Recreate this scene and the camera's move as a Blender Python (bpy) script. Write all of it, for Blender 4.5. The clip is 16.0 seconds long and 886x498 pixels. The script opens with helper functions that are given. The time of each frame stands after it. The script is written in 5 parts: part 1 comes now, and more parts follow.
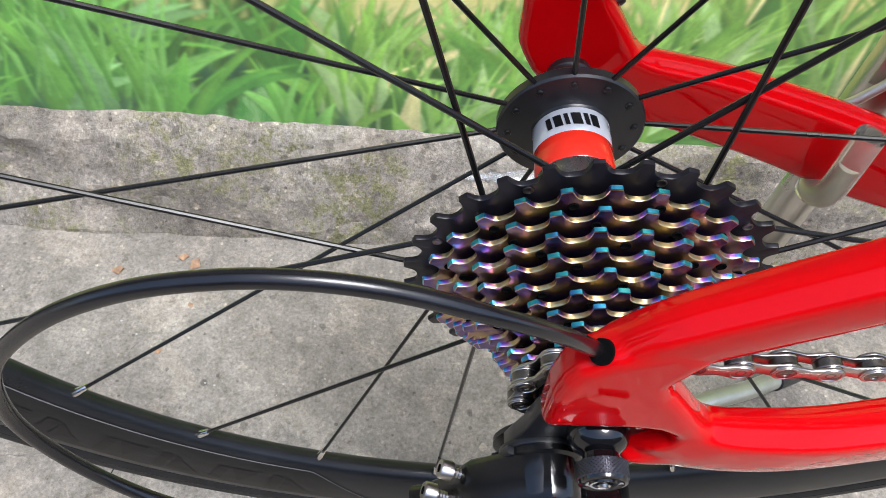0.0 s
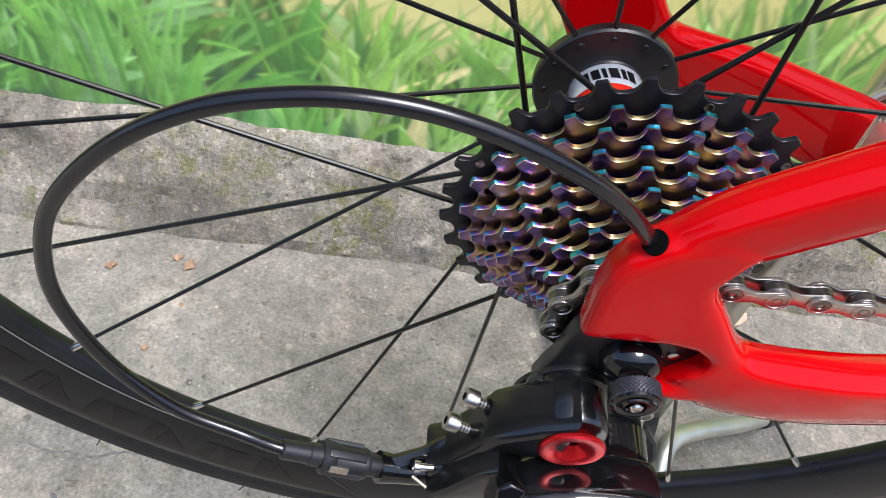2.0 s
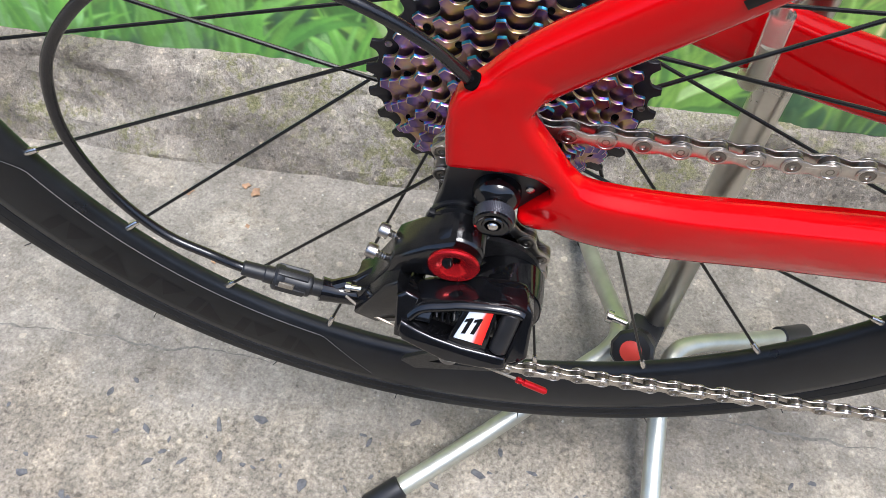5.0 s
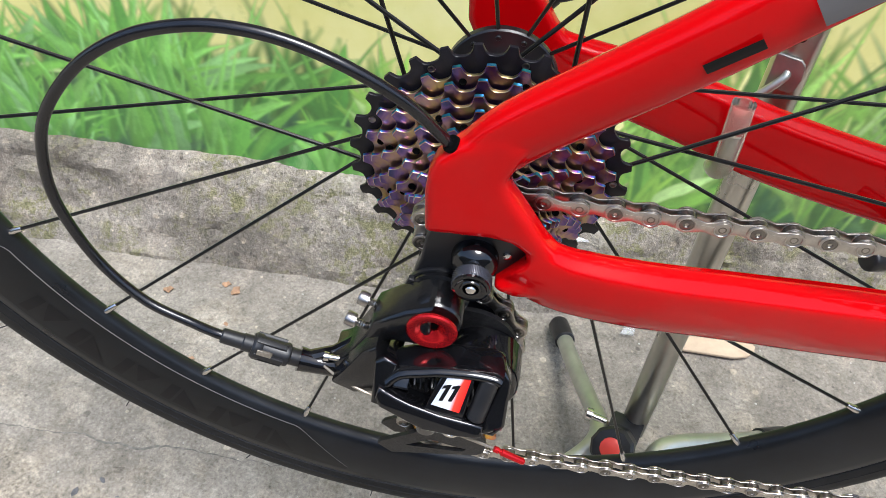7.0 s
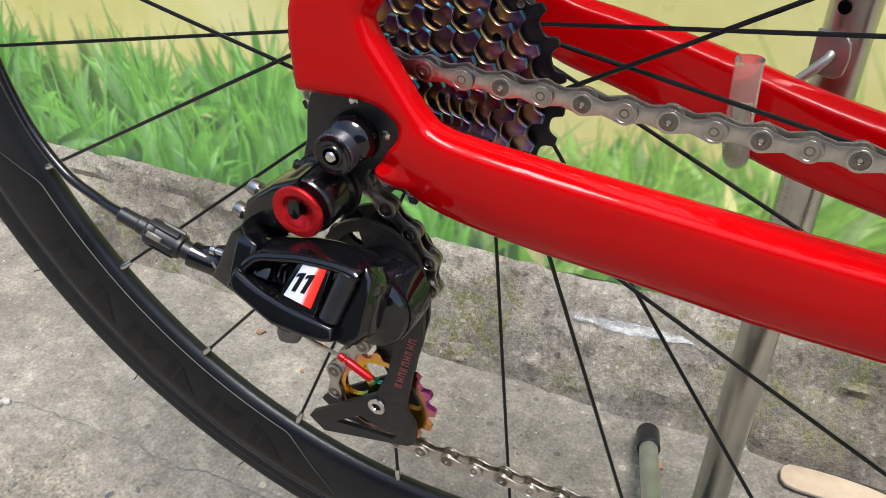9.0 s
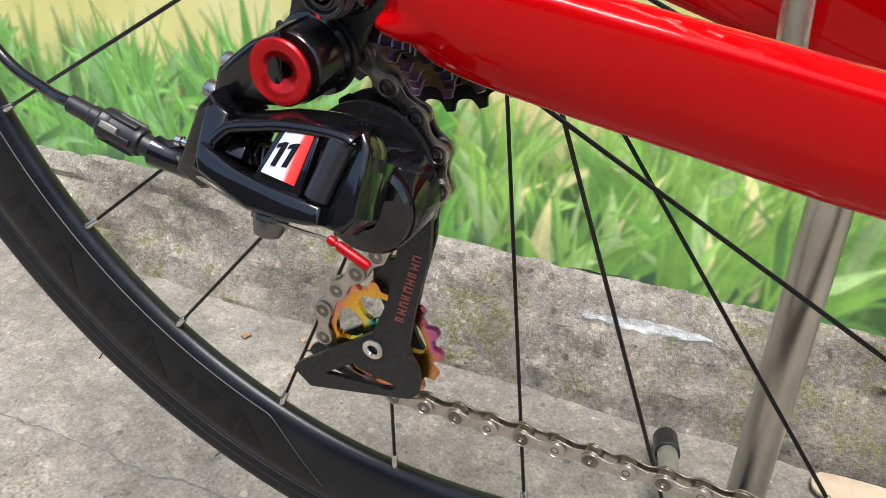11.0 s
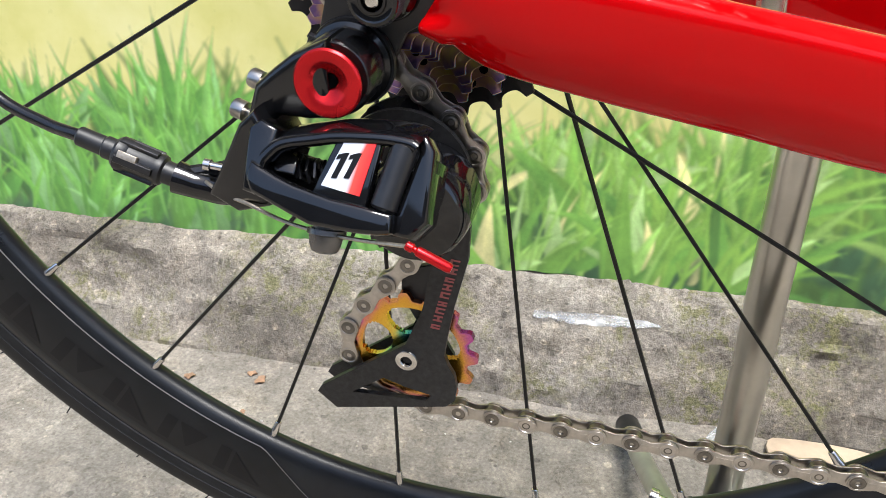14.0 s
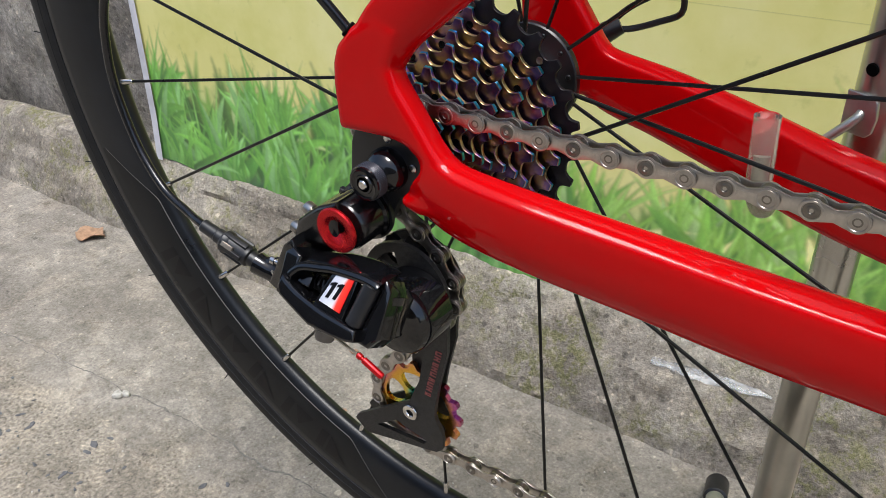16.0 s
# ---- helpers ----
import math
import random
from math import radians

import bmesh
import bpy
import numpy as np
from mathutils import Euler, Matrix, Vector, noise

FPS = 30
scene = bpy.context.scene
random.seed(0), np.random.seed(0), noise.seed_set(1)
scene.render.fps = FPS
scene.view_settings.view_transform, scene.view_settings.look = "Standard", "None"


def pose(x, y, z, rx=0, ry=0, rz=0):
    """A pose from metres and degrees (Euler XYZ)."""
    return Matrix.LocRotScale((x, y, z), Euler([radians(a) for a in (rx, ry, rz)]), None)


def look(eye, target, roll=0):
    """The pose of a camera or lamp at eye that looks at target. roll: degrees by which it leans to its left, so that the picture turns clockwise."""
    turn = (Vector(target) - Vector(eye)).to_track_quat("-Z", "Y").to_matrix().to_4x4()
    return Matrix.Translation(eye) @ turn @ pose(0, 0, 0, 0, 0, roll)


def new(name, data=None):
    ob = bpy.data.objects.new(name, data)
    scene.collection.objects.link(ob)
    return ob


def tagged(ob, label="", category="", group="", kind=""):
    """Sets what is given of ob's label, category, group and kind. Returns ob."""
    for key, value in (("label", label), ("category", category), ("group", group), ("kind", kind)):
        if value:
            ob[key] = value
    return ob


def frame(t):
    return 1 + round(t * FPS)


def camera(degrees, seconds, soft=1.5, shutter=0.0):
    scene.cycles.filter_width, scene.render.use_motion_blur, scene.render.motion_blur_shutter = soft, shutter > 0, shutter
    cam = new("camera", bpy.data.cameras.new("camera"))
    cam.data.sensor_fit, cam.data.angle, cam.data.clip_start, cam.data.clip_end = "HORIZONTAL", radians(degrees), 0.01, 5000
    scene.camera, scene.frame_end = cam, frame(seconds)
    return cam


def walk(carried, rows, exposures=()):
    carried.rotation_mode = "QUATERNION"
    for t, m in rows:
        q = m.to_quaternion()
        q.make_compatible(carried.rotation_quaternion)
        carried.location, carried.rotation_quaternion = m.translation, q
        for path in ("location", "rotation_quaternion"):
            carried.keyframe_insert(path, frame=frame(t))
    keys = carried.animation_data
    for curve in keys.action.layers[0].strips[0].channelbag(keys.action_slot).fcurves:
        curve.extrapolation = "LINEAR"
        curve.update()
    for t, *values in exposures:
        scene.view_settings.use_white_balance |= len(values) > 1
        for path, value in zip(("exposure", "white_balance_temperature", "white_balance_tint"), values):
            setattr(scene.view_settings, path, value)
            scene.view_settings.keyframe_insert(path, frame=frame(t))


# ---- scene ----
cam = camera(57.9, 16.0, soft=0.55)
# seconds, eye (x forward along the bike, y towards the wall, z up), turn in degrees
ROWS = [
    (0.0, -0.0602, -0.1522, 0.6477, 33.10, -4.26, 0.57),
    (0.5, -0.0676, -0.1629, 0.6384, 34.65, -5.17, 1.58),
    (1.0, -0.0753, -0.1713, 0.6336, 35.40, -6.06, 2.21),
    (1.5, -0.0792, -0.1803, 0.6266, 36.57, -7.17, 2.64),
    (2.0, -0.0749, -0.1874, 0.6232, 37.37, -7.84, 2.83),
    (2.5, -0.0604, -0.2118, 0.6205, 35.37, -7.70, 2.95),
    (3.0, -0.0455, -0.2245, 0.6301, 34.51, -5.75, 4.48),
    (3.5, -0.0357, -0.2360, 0.6423, 34.40, -3.64, 6.01),
    (6.0, 0.0079, -0.2538, 0.6581, 35.82, -1.66, 8.44),
    (6.5, 0.0056, -0.2560, 0.6531, 38.36, -1.66, 8.62),
    (7.0, 0.0003, -0.2712, 0.6496, 43.28, -3.31, 7.45),
    (7.5, 0.0178, -0.2739, 0.6306, 47.91, -2.97, 9.51),
    (8.0, 0.0690, -0.2747, 0.5992, 48.68, -1.38, 17.69),
    (8.5, 0.1077, -0.2847, 0.5793, 53.24, -1.46, 21.81),
    (9.0, 0.1222, -0.2766, 0.5561, 55.05, 0.02, 24.10),
    (9.5, 0.1251, -0.2681, 0.5276, 56.17, -0.29, 24.88),
    (12.0, 0.0940, -0.2655, 0.4842, 59.25, 0.78, 20.22),
    (12.5, 0.0859, -0.2709, 0.4855, 59.13, 0.94, 16.83),
    (13.0, 0.0766, -0.2768, 0.4845, 59.18, 1.11, 14.87),
    (13.5, 0.0681, -0.2826, 0.4842, 59.57, 0.85, 14.51),
    (14.0, 0.0677, -0.2835, 0.4830, 59.76, 0.62, 14.24),
    (14.5, 0.0820, -0.2807, 0.4969, 59.69, -0.02, 16.54),
    (15.0, 0.1181, -0.2726, 0.5242, 59.56, 0.12, 23.72),
    (15.5, 0.1493, -0.2796, 0.5469, 58.93, 0.01, 28.27),
    (16.0, 0.1743, -0.2885, 0.5711, 58.13, 1.81, 33.78),
]
walk(cam, [(t, pose(*r)) for t, *r in ROWS], [(0.0, 2.03, 6080, 10), (2.5, 2.01, 6080, 10), (3.5, 2.00, 6080, 10), (6.0, 2.06, 6080, 10), (7.0, 2.04, 6150, 8), (7.5, 1.71, 6300, 8), (8.0, 1.73, 6350, 8), (9.0, 1.85, 6350, 8), (9.5, 1.81, 6350, 8), (12.0, 2.13, 6400, 8), (14.0, 2.15, 6400, 8), (15.0, 2.11, 6350, 8), (15.5, 1.81, 6350, 8), (16.0, 1.61, 6350, 8)])

# ---------------------------------------------------------------- light
AX = Vector((0.0, 0.0, 0.44))          # the rear axle

world = bpy.data.worlds.new("overcast_sky")
scene.world = world
world.use_nodes = True
wn, wl = world.node_tree.nodes, world.node_tree.links
sky = wn.new("ShaderNodeTexSky")
sky.sky_type = "NISHITA"
sky.sun_disc = False
sky.sun_elevation, sky.sun_rotation = radians(72), radians(141)
sky.air_density, sky.dust_density, sky.ozone_density = 1.0, 2.4, 1.0
wl.new(sky.outputs[0], wn["Background"].inputs[0])
wn["Background"].inputs[1].default_value = 0.082

sun_data = bpy.data.lights.new("sun", "SUN")
sun_data.energy, sun_data.angle, sun_data.color = 1.2, radians(25), (1.0, 0.985, 0.965)
sun = new("sun", sun_data)
sun.matrix_world = look((1.0, -1.25, 5.0), (0, 0, 0))


# ---------------------------------------------------------------- materials
def ramp(nt, fac, stops):
    n = nt.nodes.new("ShaderNodeValToRGB")
    while len(n.color_ramp.elements) < len(stops):
        n.color_ramp.elements.new(0.5)
    for e, (p, c) in zip(n.color_ramp.elements, stops):
        e.position, e.color = p, (*c, 1) if len(c) == 3 else c
    nt.links.new(fac, n.inputs[0])
    return n.outputs[0]


def noise_tex(nt, scale, detail=4.0, rough=0.55, distort=0.0, vec=None):
    n = nt.nodes.new("ShaderNodeTexNoise")
    n.inputs["Scale"].default_value, n.inputs["Detail"].default_value = scale, detail
    n.inputs["Roughness"].default_value, n.inputs["Distortion"].default_value = rough, distort
    if vec is None:
        vec = nt.nodes.new("ShaderNodeTexCoord").outputs["Object"]
    nt.links.new(vec, n.inputs["Vector"])
    return n.outputs["Fac"]


def mix(nt, fac, a, b, mode="MIX"):
    n = nt.nodes.new("ShaderNodeMix")
    n.data_type, n.blend_type = "RGBA", mode
    for sock, v in ((n.inputs[0], fac), (n.inputs[6], a), (n.inputs[7], b)):
        if isinstance(v, (int, float)):
            sock.default_value = v
        elif isinstance(v, (tuple, list)):
            sock.default_value = (*v, 1)
        else:
            nt.links.new(v, sock)
    return n.outputs[2]


def bump(nt, height, strength, distance):
    n = nt.nodes.new("ShaderNodeBump")
    n.inputs["Strength"].default_value, n.inputs["Distance"].default_value = strength, distance
    nt.links.new(height, n.inputs["Height"])
    return n.outputs[0]


def material(name, colour, rough=0.5, metal=0.0, grain=0.0, scale=60.0, bumps=0.0, bump_size=0.0003, wear=0.0, coat=0.0, rough_var=0.08, spec=0.5):
    """A plain surface with fine variation of colour, gloss and relief."""
    m = bpy.data.materials.new(name)
    m.use_nodes = True
    nt = m.node_tree
    b = nt.nodes["Principled BSDF"]
    b.inputs["Roughness"].default_value, b.inputs["Metallic"].default_value = rough, metal
    b.inputs["Base Color"].default_value = (*colour, 1)
    b.inputs["Coat Weight"].default_value = coat
    b.inputs["Specular IOR Level"].default_value = spec
    b.inputs["Coat Roughness"].default_value = 0.03
    if grain:
        f = noise_tex(nt, scale)
        dark = tuple(c * (1 - grain) for c in colour)
        light = tuple(min(1, c * (1 + grain)) for c in colour)
        col = ramp(nt, f, ((0.3, dark), (0.7, light)))
        if wear:
            w = ramp(nt, noise_tex(nt, scale * 5, 6, 0.7), ((0.62, (0, 0, 0)), (0.72, (wear,) * 3)))
            col = mix(nt, w, col, tuple(min(1, c * 1.5 + 0.06) for c in colour))
        nt.links.new(col, b.inputs["Base Color"])
        r = nt.nodes.new("ShaderNodeMapRange")
        r.inputs[3].default_value, r.inputs[4].default_value = max(0.02, rough - rough_var), min(1, rough + rough_var)
        nt.links.new(noise_tex(nt, scale * 0.4, 5), r.inputs[0])
        nt.links.new(r.outputs[0], b.inputs["Roughness"])
    if bumps:
        nt.links.new(bump(nt, noise_tex(nt, scale * 6, 6, 0.65), bumps, bump_size), b.inputs["Normal"])
    return m


def oil_slick(name, seed, gold=0.0):
    """Heat-coloured steel: bands of gold, violet, blue and green that follow the edge of the part; sprockets start
    near-black.
    """
    m = bpy.data.materials.new(name)
    m.use_nodes = True
    nt = m.node_tree
    b = nt.nodes["Principled BSDF"]
    b.inputs["Metallic"].default_value, b.inputs["Roughness"].default_value = 1.0, 0.24 if gold else 0.30
    at = nt.nodes.new("ShaderNodeAttribute")
    at.attribute_name = "edge"
    mp = nt.nodes.new("ShaderNodeMapping")
    mp.inputs["Location"].default_value = (seed, seed * 0.7, 0)
    nt.links.new(nt.nodes.new("ShaderNodeTexCoord").outputs["Object"], mp.inputs[0])
    n = noise_tex(nt, 95 if not gold else 55, 3, 0.6, 0.8, mp.outputs[0])
    add = nt.nodes.new("ShaderNodeMath")
    add.operation = "MULTIPLY_ADD"
    add.inputs[1].default_value, add.inputs[2].default_value = (0.36, -0.19) if gold else (0.34, -0.17)
    nt.links.new(n, add.inputs[0])
    s = nt.nodes.new("ShaderNodeMath")
    s.operation = "MULTIPLY_ADD"
    s.inputs[1].default_value = 0.95
    nt.links.new(at.outputs["Fac"], s.inputs[0])
    nt.links.new(add.outputs[0], s.inputs[2])
    if gold:
        c = ramp(nt, s.outputs[0], ((0.0, (0.08, 0.55, 0.72)), (0.10, (0.30, 0.75, 0.45)), (0.18, (0.80, 0.72, 0.16)), (0.30, (0.86, 0.56, 0.08)), (0.56, (0.80, 0.42, 0.07)),
                                   (0.74, (0.68, 0.24, 0.24)), (0.84, (0.50, 0.10, 0.48)), (0.94, (0.26, 0.08, 0.56)), (1.0, (0.10, 0.20, 0.60))))
    else:
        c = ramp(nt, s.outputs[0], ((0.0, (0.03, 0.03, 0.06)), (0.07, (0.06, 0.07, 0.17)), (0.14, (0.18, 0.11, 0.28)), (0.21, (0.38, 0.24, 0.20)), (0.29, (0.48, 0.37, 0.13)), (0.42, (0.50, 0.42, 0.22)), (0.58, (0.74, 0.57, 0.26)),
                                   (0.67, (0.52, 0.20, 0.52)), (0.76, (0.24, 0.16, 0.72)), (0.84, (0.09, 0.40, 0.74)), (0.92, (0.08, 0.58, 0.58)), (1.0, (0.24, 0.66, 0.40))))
    nt.links.new(c, b.inputs["Base Color"])
    nt.links.new(bump(nt, noise_tex(nt, 900, 3), 0.12, 0.0002), b.inputs["Normal"])
    return m


def concrete(name, base, light, dark, moss=0.0, scale=1.0, relief=0.004, cloud=0.4, grain=0.75, pebbles=0.5, sandy=False):
    """Weathered concrete: faint clouds, flaked pale skin with sharp borders, sand grain, single pebbles, and moss."""
    m = bpy.data.materials.new(name)
    m.use_nodes = True
    nt = m.node_tree
    b = nt.nodes["Principled BSDF"]
    b.inputs["Roughness"].default_value = 0.9
    b.inputs["Specular IOR Level"].default_value = 0.25
    co = nt.nodes.new("ShaderNodeTexCoord").outputs["Object"]
    big = noise_tex(nt, 4.5 * scale, 5, 0.6, 0.3)
    mid = noise_tex(nt, 26 * scale, 10, 0.72, 0.25)
    fine = noise_tex(nt, 330 * scale, 6, 0.72)
    col = mix(nt, cloud, base, ramp(nt, big, ((0.36, dark), (0.5, base), (0.64, light))))
    col = mix(nt, 1.0, col, ramp(nt, mid, ((0.32, (0.70, 0.69, 0.67)), (0.45, (0.92, 0.92, 0.91)), (0.52, (1.0,) * 3), (0.66, (1.22, 1.21, 1.19)))), "MULTIPLY")
    blotch = noise_tex(nt, 75 * scale, 5, 0.62, 0.6)
    col = mix(nt, 1.0 if moss else 0.5, col, ramp(nt, blotch, ((0.33, (0.66, 0.65, 0.63)), (0.46, (0.95,) * 3), (0.56, (1.05,) * 3), (0.68, (1.34, 1.33, 1.30)))), "MULTIPLY")
    # flaked skin
    flake_mask = ramp(nt, noise_tex(nt, 17 * scale, 12, 0.74, 0.5), ((0.525, (0, 0, 0)), (0.555, (1, 1, 1))))
    col = mix(nt, flake_mask, col, mix(nt, 1.0, col, (1.22, 1.20, 1.17), "MULTIPLY"))
    worn = ramp(nt, noise_tex(nt, 40 * scale, 12, 0.76, 0.9), ((0.36, (1, 1, 1)), (0.405, (0, 0, 0))))
    col = mix(nt, worn, col, mix(nt, 1.0, col, (0.70, 0.68, 0.65), "MULTIPLY"))
    # sand grain
    col = mix(nt, grain, col, mix(nt, 1.0, col, ramp(nt, fine, ((0.32, (0.45,) * 3), (0.45, (0.88,) * 3), (0.55, (1.08,) * 3), (0.66, (1.5,) * 3))), "MULTIPLY"))
    if sandy:
        # the skin is worn off away from the kerb, down to sand and mortar
        xyz = nt.nodes.new("ShaderNodeSeparateXYZ")
        nt.links.new(co, xyz.inputs[0])
        edge = nt.nodes.new("ShaderNodeMath")
        edge.operation = "MULTIPLY_ADD"
        edge.inputs[1].default_value = 3.0
        nt.links.new(xyz.outputs[1], edge.inputs[0])
        nt.links.new(noise_tex(nt, 9, 10, 0.7, 0.4), edge.inputs[2])
        bare = ramp(nt, edge.outputs[0], ((0.46, (1, 1, 1)), (0.60, (0, 0, 0))))
        sand = ramp(nt, noise_tex(nt, 240, 4, 0.65), ((0.34, (0.62, 0.60, 0.57)), (0.45, (0.98, 0.97, 0.94)), (0.54, (1.16, 1.14, 1.09)), (0.66, (1.45, 1.41, 1.33))))
        col = mix(nt, bare, col, mix(nt, 1.0, col, sand, "MULTIPLY"))
    # pebbles that show in the surface
    for size, share in ((105, 0.30), (230, 0.42)):
        v = nt.nodes.new("ShaderNodeTexVoronoi")
        v.inputs["Scale"].default_value = size * scale
        nt.links.new(co, v.inputs["Vector"])
        sep = nt.nodes.new("ShaderNodeSeparateColor")
        nt.links.new(v.outputs["Color"], sep.inputs[0])
        pick = ramp(nt, sep.outputs[0], ((1 - share * pebbles - 0.01, (0, 0, 0)), (1 - share * pebbles, (1, 1, 1))))
        inside = ramp(nt, v.outputs["Distance"], ((0.30, (1, 1, 1)), (0.42, (0, 0, 0))))
        tone = ramp(nt, sep.outputs[1], ((0.0, (0.55, 0.55, 0.56)), (0.4, (0.82, 0.81, 0.80)), (0.6, (1.25, 1.22, 1.18)), (1.0, (1.65, 1.60, 1.50))))
        col = mix(nt, mix(nt, 1.0, pick, inside, "MULTIPLY"), col, mix(nt, 1.0, col, tone, "MULTIPLY"))
    if moss:
        g = ramp(nt, noise_tex(nt, 9 * scale, 8, 0.7, 0.4), ((0.46, (0, 0, 0)), (0.57, (moss,) * 3)))
        patch = ramp(nt, noise_tex(nt, 75 * scale, 8, 0.75), ((0.47, (0, 0, 0)), (0.55, (1, 1, 1))))
        g = mix(nt, 1.0, g, patch, "MULTIPLY")
        col = mix(nt, g, col, mix(nt, ramp(nt, fine, ((0.4, (0, 0, 0)), (0.6, (1, 1, 1)))), (0.105, 0.104, 0.036), (0.23, 0.22, 0.095)))
        blk = ramp(nt, noise_tex(nt, 16 * scale, 10, 0.75, 0.8), ((0.58, (0, 0, 0)), (0.66, (0.55,) * 3)))
        col = mix(nt, blk, col, (0.085, 0.078, 0.066))
    nt.links.new(col, b.inputs["Base Color"])
    h = nt.nodes.new("ShaderNodeMath")
    h.operation = "MULTIPLY_ADD"
    h.inputs[1].default_value = 0.35
    nt.links.new(fine, h.inputs[0])
    nt.links.new(mid, h.inputs[2])
    nt.links.new(bump(nt, h.outputs[0], 1.0, relief), b.inputs["Normal"])
    return m


RED = material("red_gloss_paint", (0.47, 0.0008, 0.0022), 0.03, 0.0, 0.04, 25, 0.015, 0.0001, rough_var=0.012, spec=0.20)
BLACK_GLOSS = material("black_gloss_alloy", (0.0032, 0.0032, 0.0038), 0.07, 0.0, 0.3, 60, 0.05, 0.0002, rough_var=0.04, spec=0.58)
BLACK_SEMI = material("black_semi_gloss_alloy", (0.0042, 0.0042, 0.0046), 0.19, 0.0, 0.35, 80, 0.06, 0.0002, wear=0.06, rough_var=0.10, spec=0.55)
BLACK_SATIN = material("black_anodised", (0.0085, 0.0085, 0.0095), 0.34, 0.0, 0.35, 90, 0.1, 0.0002, wear=0.12)
BLACK_STEEL = material("black_steel_sprocket", (0.006, 0.0055, 0.008), 0.38, 0.0, 0.4, 120, 0.15, 0.0002, wear=0.25, spec=0.3)
CARBON = material("carbon_composite", (0.013, 0.0125, 0.0125), 0.42, 0.0, 0.7, 520, 0.45, 0.0003, spec=0.42)
SPOKE = material("spoke_black", (0.012, 0.012, 0.012), 0.3, 0.5, 0.2, 200)
RUBBER = material("tyre_rubber", (0.0085, 0.0088, 0.0096), 0.55, 0.0, 0.3, 90, 0.25, 0.0003, wear=0.10, spec=0.25)
RIM = material("rim_black_anodised", (0.0085, 0.0095, 0.0112), 0.30, 0.0, 0.25, 50, 0.05, 0.0002, spec=0.32)
RIM_DECAL = material("rim_decal", (0.0058, 0.0063, 0.007), 0.42, 0.0, 0.25, 70, spec=0.3)
RIM_INK = material("rim_ink", (0.004, 0.004, 0.005), 0.4, spec=0.25)
HOUSING = material("cable_housing", (0.006, 0.006, 0.007), 0.24, 0.0, 0.25, 150, 0.05, 0.0001)
PLASTIC = material("black_plastic", (0.010, 0.010, 0.011), 0.42, 0.0, 0.3, 150, 0.1, 0.0002)
STEEL = material("nickel_steel", (0.62, 0.60, 0.57), 0.20, 1.0, 0.14, 160, 0.04, 0.0001, rough_var=0.07)
CHAIN = material("chain_steel", (0.45, 0.42, 0.385), 0.30, 1.0, 0.25, 160, 0.06, 0.0001, rough_var=0.08)
STEEL_DARK = material("oiled_steel", (0.20, 0.185, 0.165), 0.34, 1.0, 0.3, 200, 0.1, 0.0001)
STAINLESS = material("stainless_tube", (0.50, 0.48, 0.435), 0.3, 1.0, 0.14, 30, 0.05, 0.0002, rough_var=0.1)
BRUSHED = material("brushed_plate", (0.45, 0.43, 0.40), 0.48, 1.0, 0.2, 60, 0.1, 0.0002)
ZINC = material("zinc_leg", (0.55, 0.555, 0.48), 0.42, 0.85, 0.14, 40, 0.05, 0.0002)
RED_ANO = material("red_anodised", (0.55, 0.012, 0.016), 0.28, 0.75, 0.15, 80)
RED_PLASTIC = material("red_plastic", (0.46, 0.04, 0.028), 0.45, 0.0, 0.15, 60)
RED_INK = material("red_ink", (0.58, 0.022, 0.010), 0.12)
SILVER_INK = material("silver_ink", (0.50, 0.52, 0.56), 0.16, 0.35, 0.1, 60)
BLACK_INK = material("black_ink", (0.004, 0.004, 0.0045), 0.4, spec=0.2)
GREY_INK = material("grey_ink", (0.12, 0.115, 0.115), 0.4)
CAGE_INK = material("cage_ink", (0.27, 0.07, 0.065), 0.45)
GUNMETAL = material("gunmetal_band", (0.16, 0.155, 0.15), 0.28, 0.8, 0.3, 90)
KNURL = material("knurled_black_alloy", (0.06, 0.06, 0.07), 0.30, 0.7, 0.3, 200)
# shade inside holes and sockets, put into the colour
HOLE = material("dark_hole", (0.002, 0.002, 0.002), 0.9, spec=0.05)
WIRE = material("steel_wire", (0.40, 0.35, 0.28), 0.4, 0.9, 0.2, 900)
CARD = material("cardboard", (0.45, 0.345, 0.245), 0.85, 0.0, 0.12, 60, 0.2, 0.0005)
LEAF = material("dry_leaf", (0.33, 0.20, 0.12), 0.75, 0.0, 0.4, 90, 0.3, 0.0006)
SCRAP = material("white_film", (0.60, 0.61, 0.62), 0.35, 0.0, 0.25, 60, 0.3, 0.001)
SCRAP.node_tree.nodes["Principled BSDF"].inputs["Alpha"].default_value = 0.34
STONE = material("dark_chip", (0.098, 0.098, 0.103), 0.85, 0.0, 0.4, 200, 0.4, 0.0005)
CRACK = material("crack_dark", (0.17, 0.157, 0.14), 0.95, 0.0, 0.4, 150, 0.4, 0.001)
STONE_PALE = material("pale_chip", (0.40, 0.38, 0.34), 0.85, 0.0, 0.25, 200, 0.4, 0.0005)
FLOOR = concrete("floor_concrete", (0.232, 0.208, 0.178), (0.300, 0.272, 0.236), (0.170, 0.150, 0.128), 0.0, 1.0, 0.0026, 0.7, 0.70, 0.12, True)
KERB = concrete("kerb_concrete", (0.270, 0.238, 0.200), (0.350, 0.315, 0.268), (0.145, 0.126, 0.102), 0.80, 1.0, 0.0055, 0.85, 0.62, 0.62)
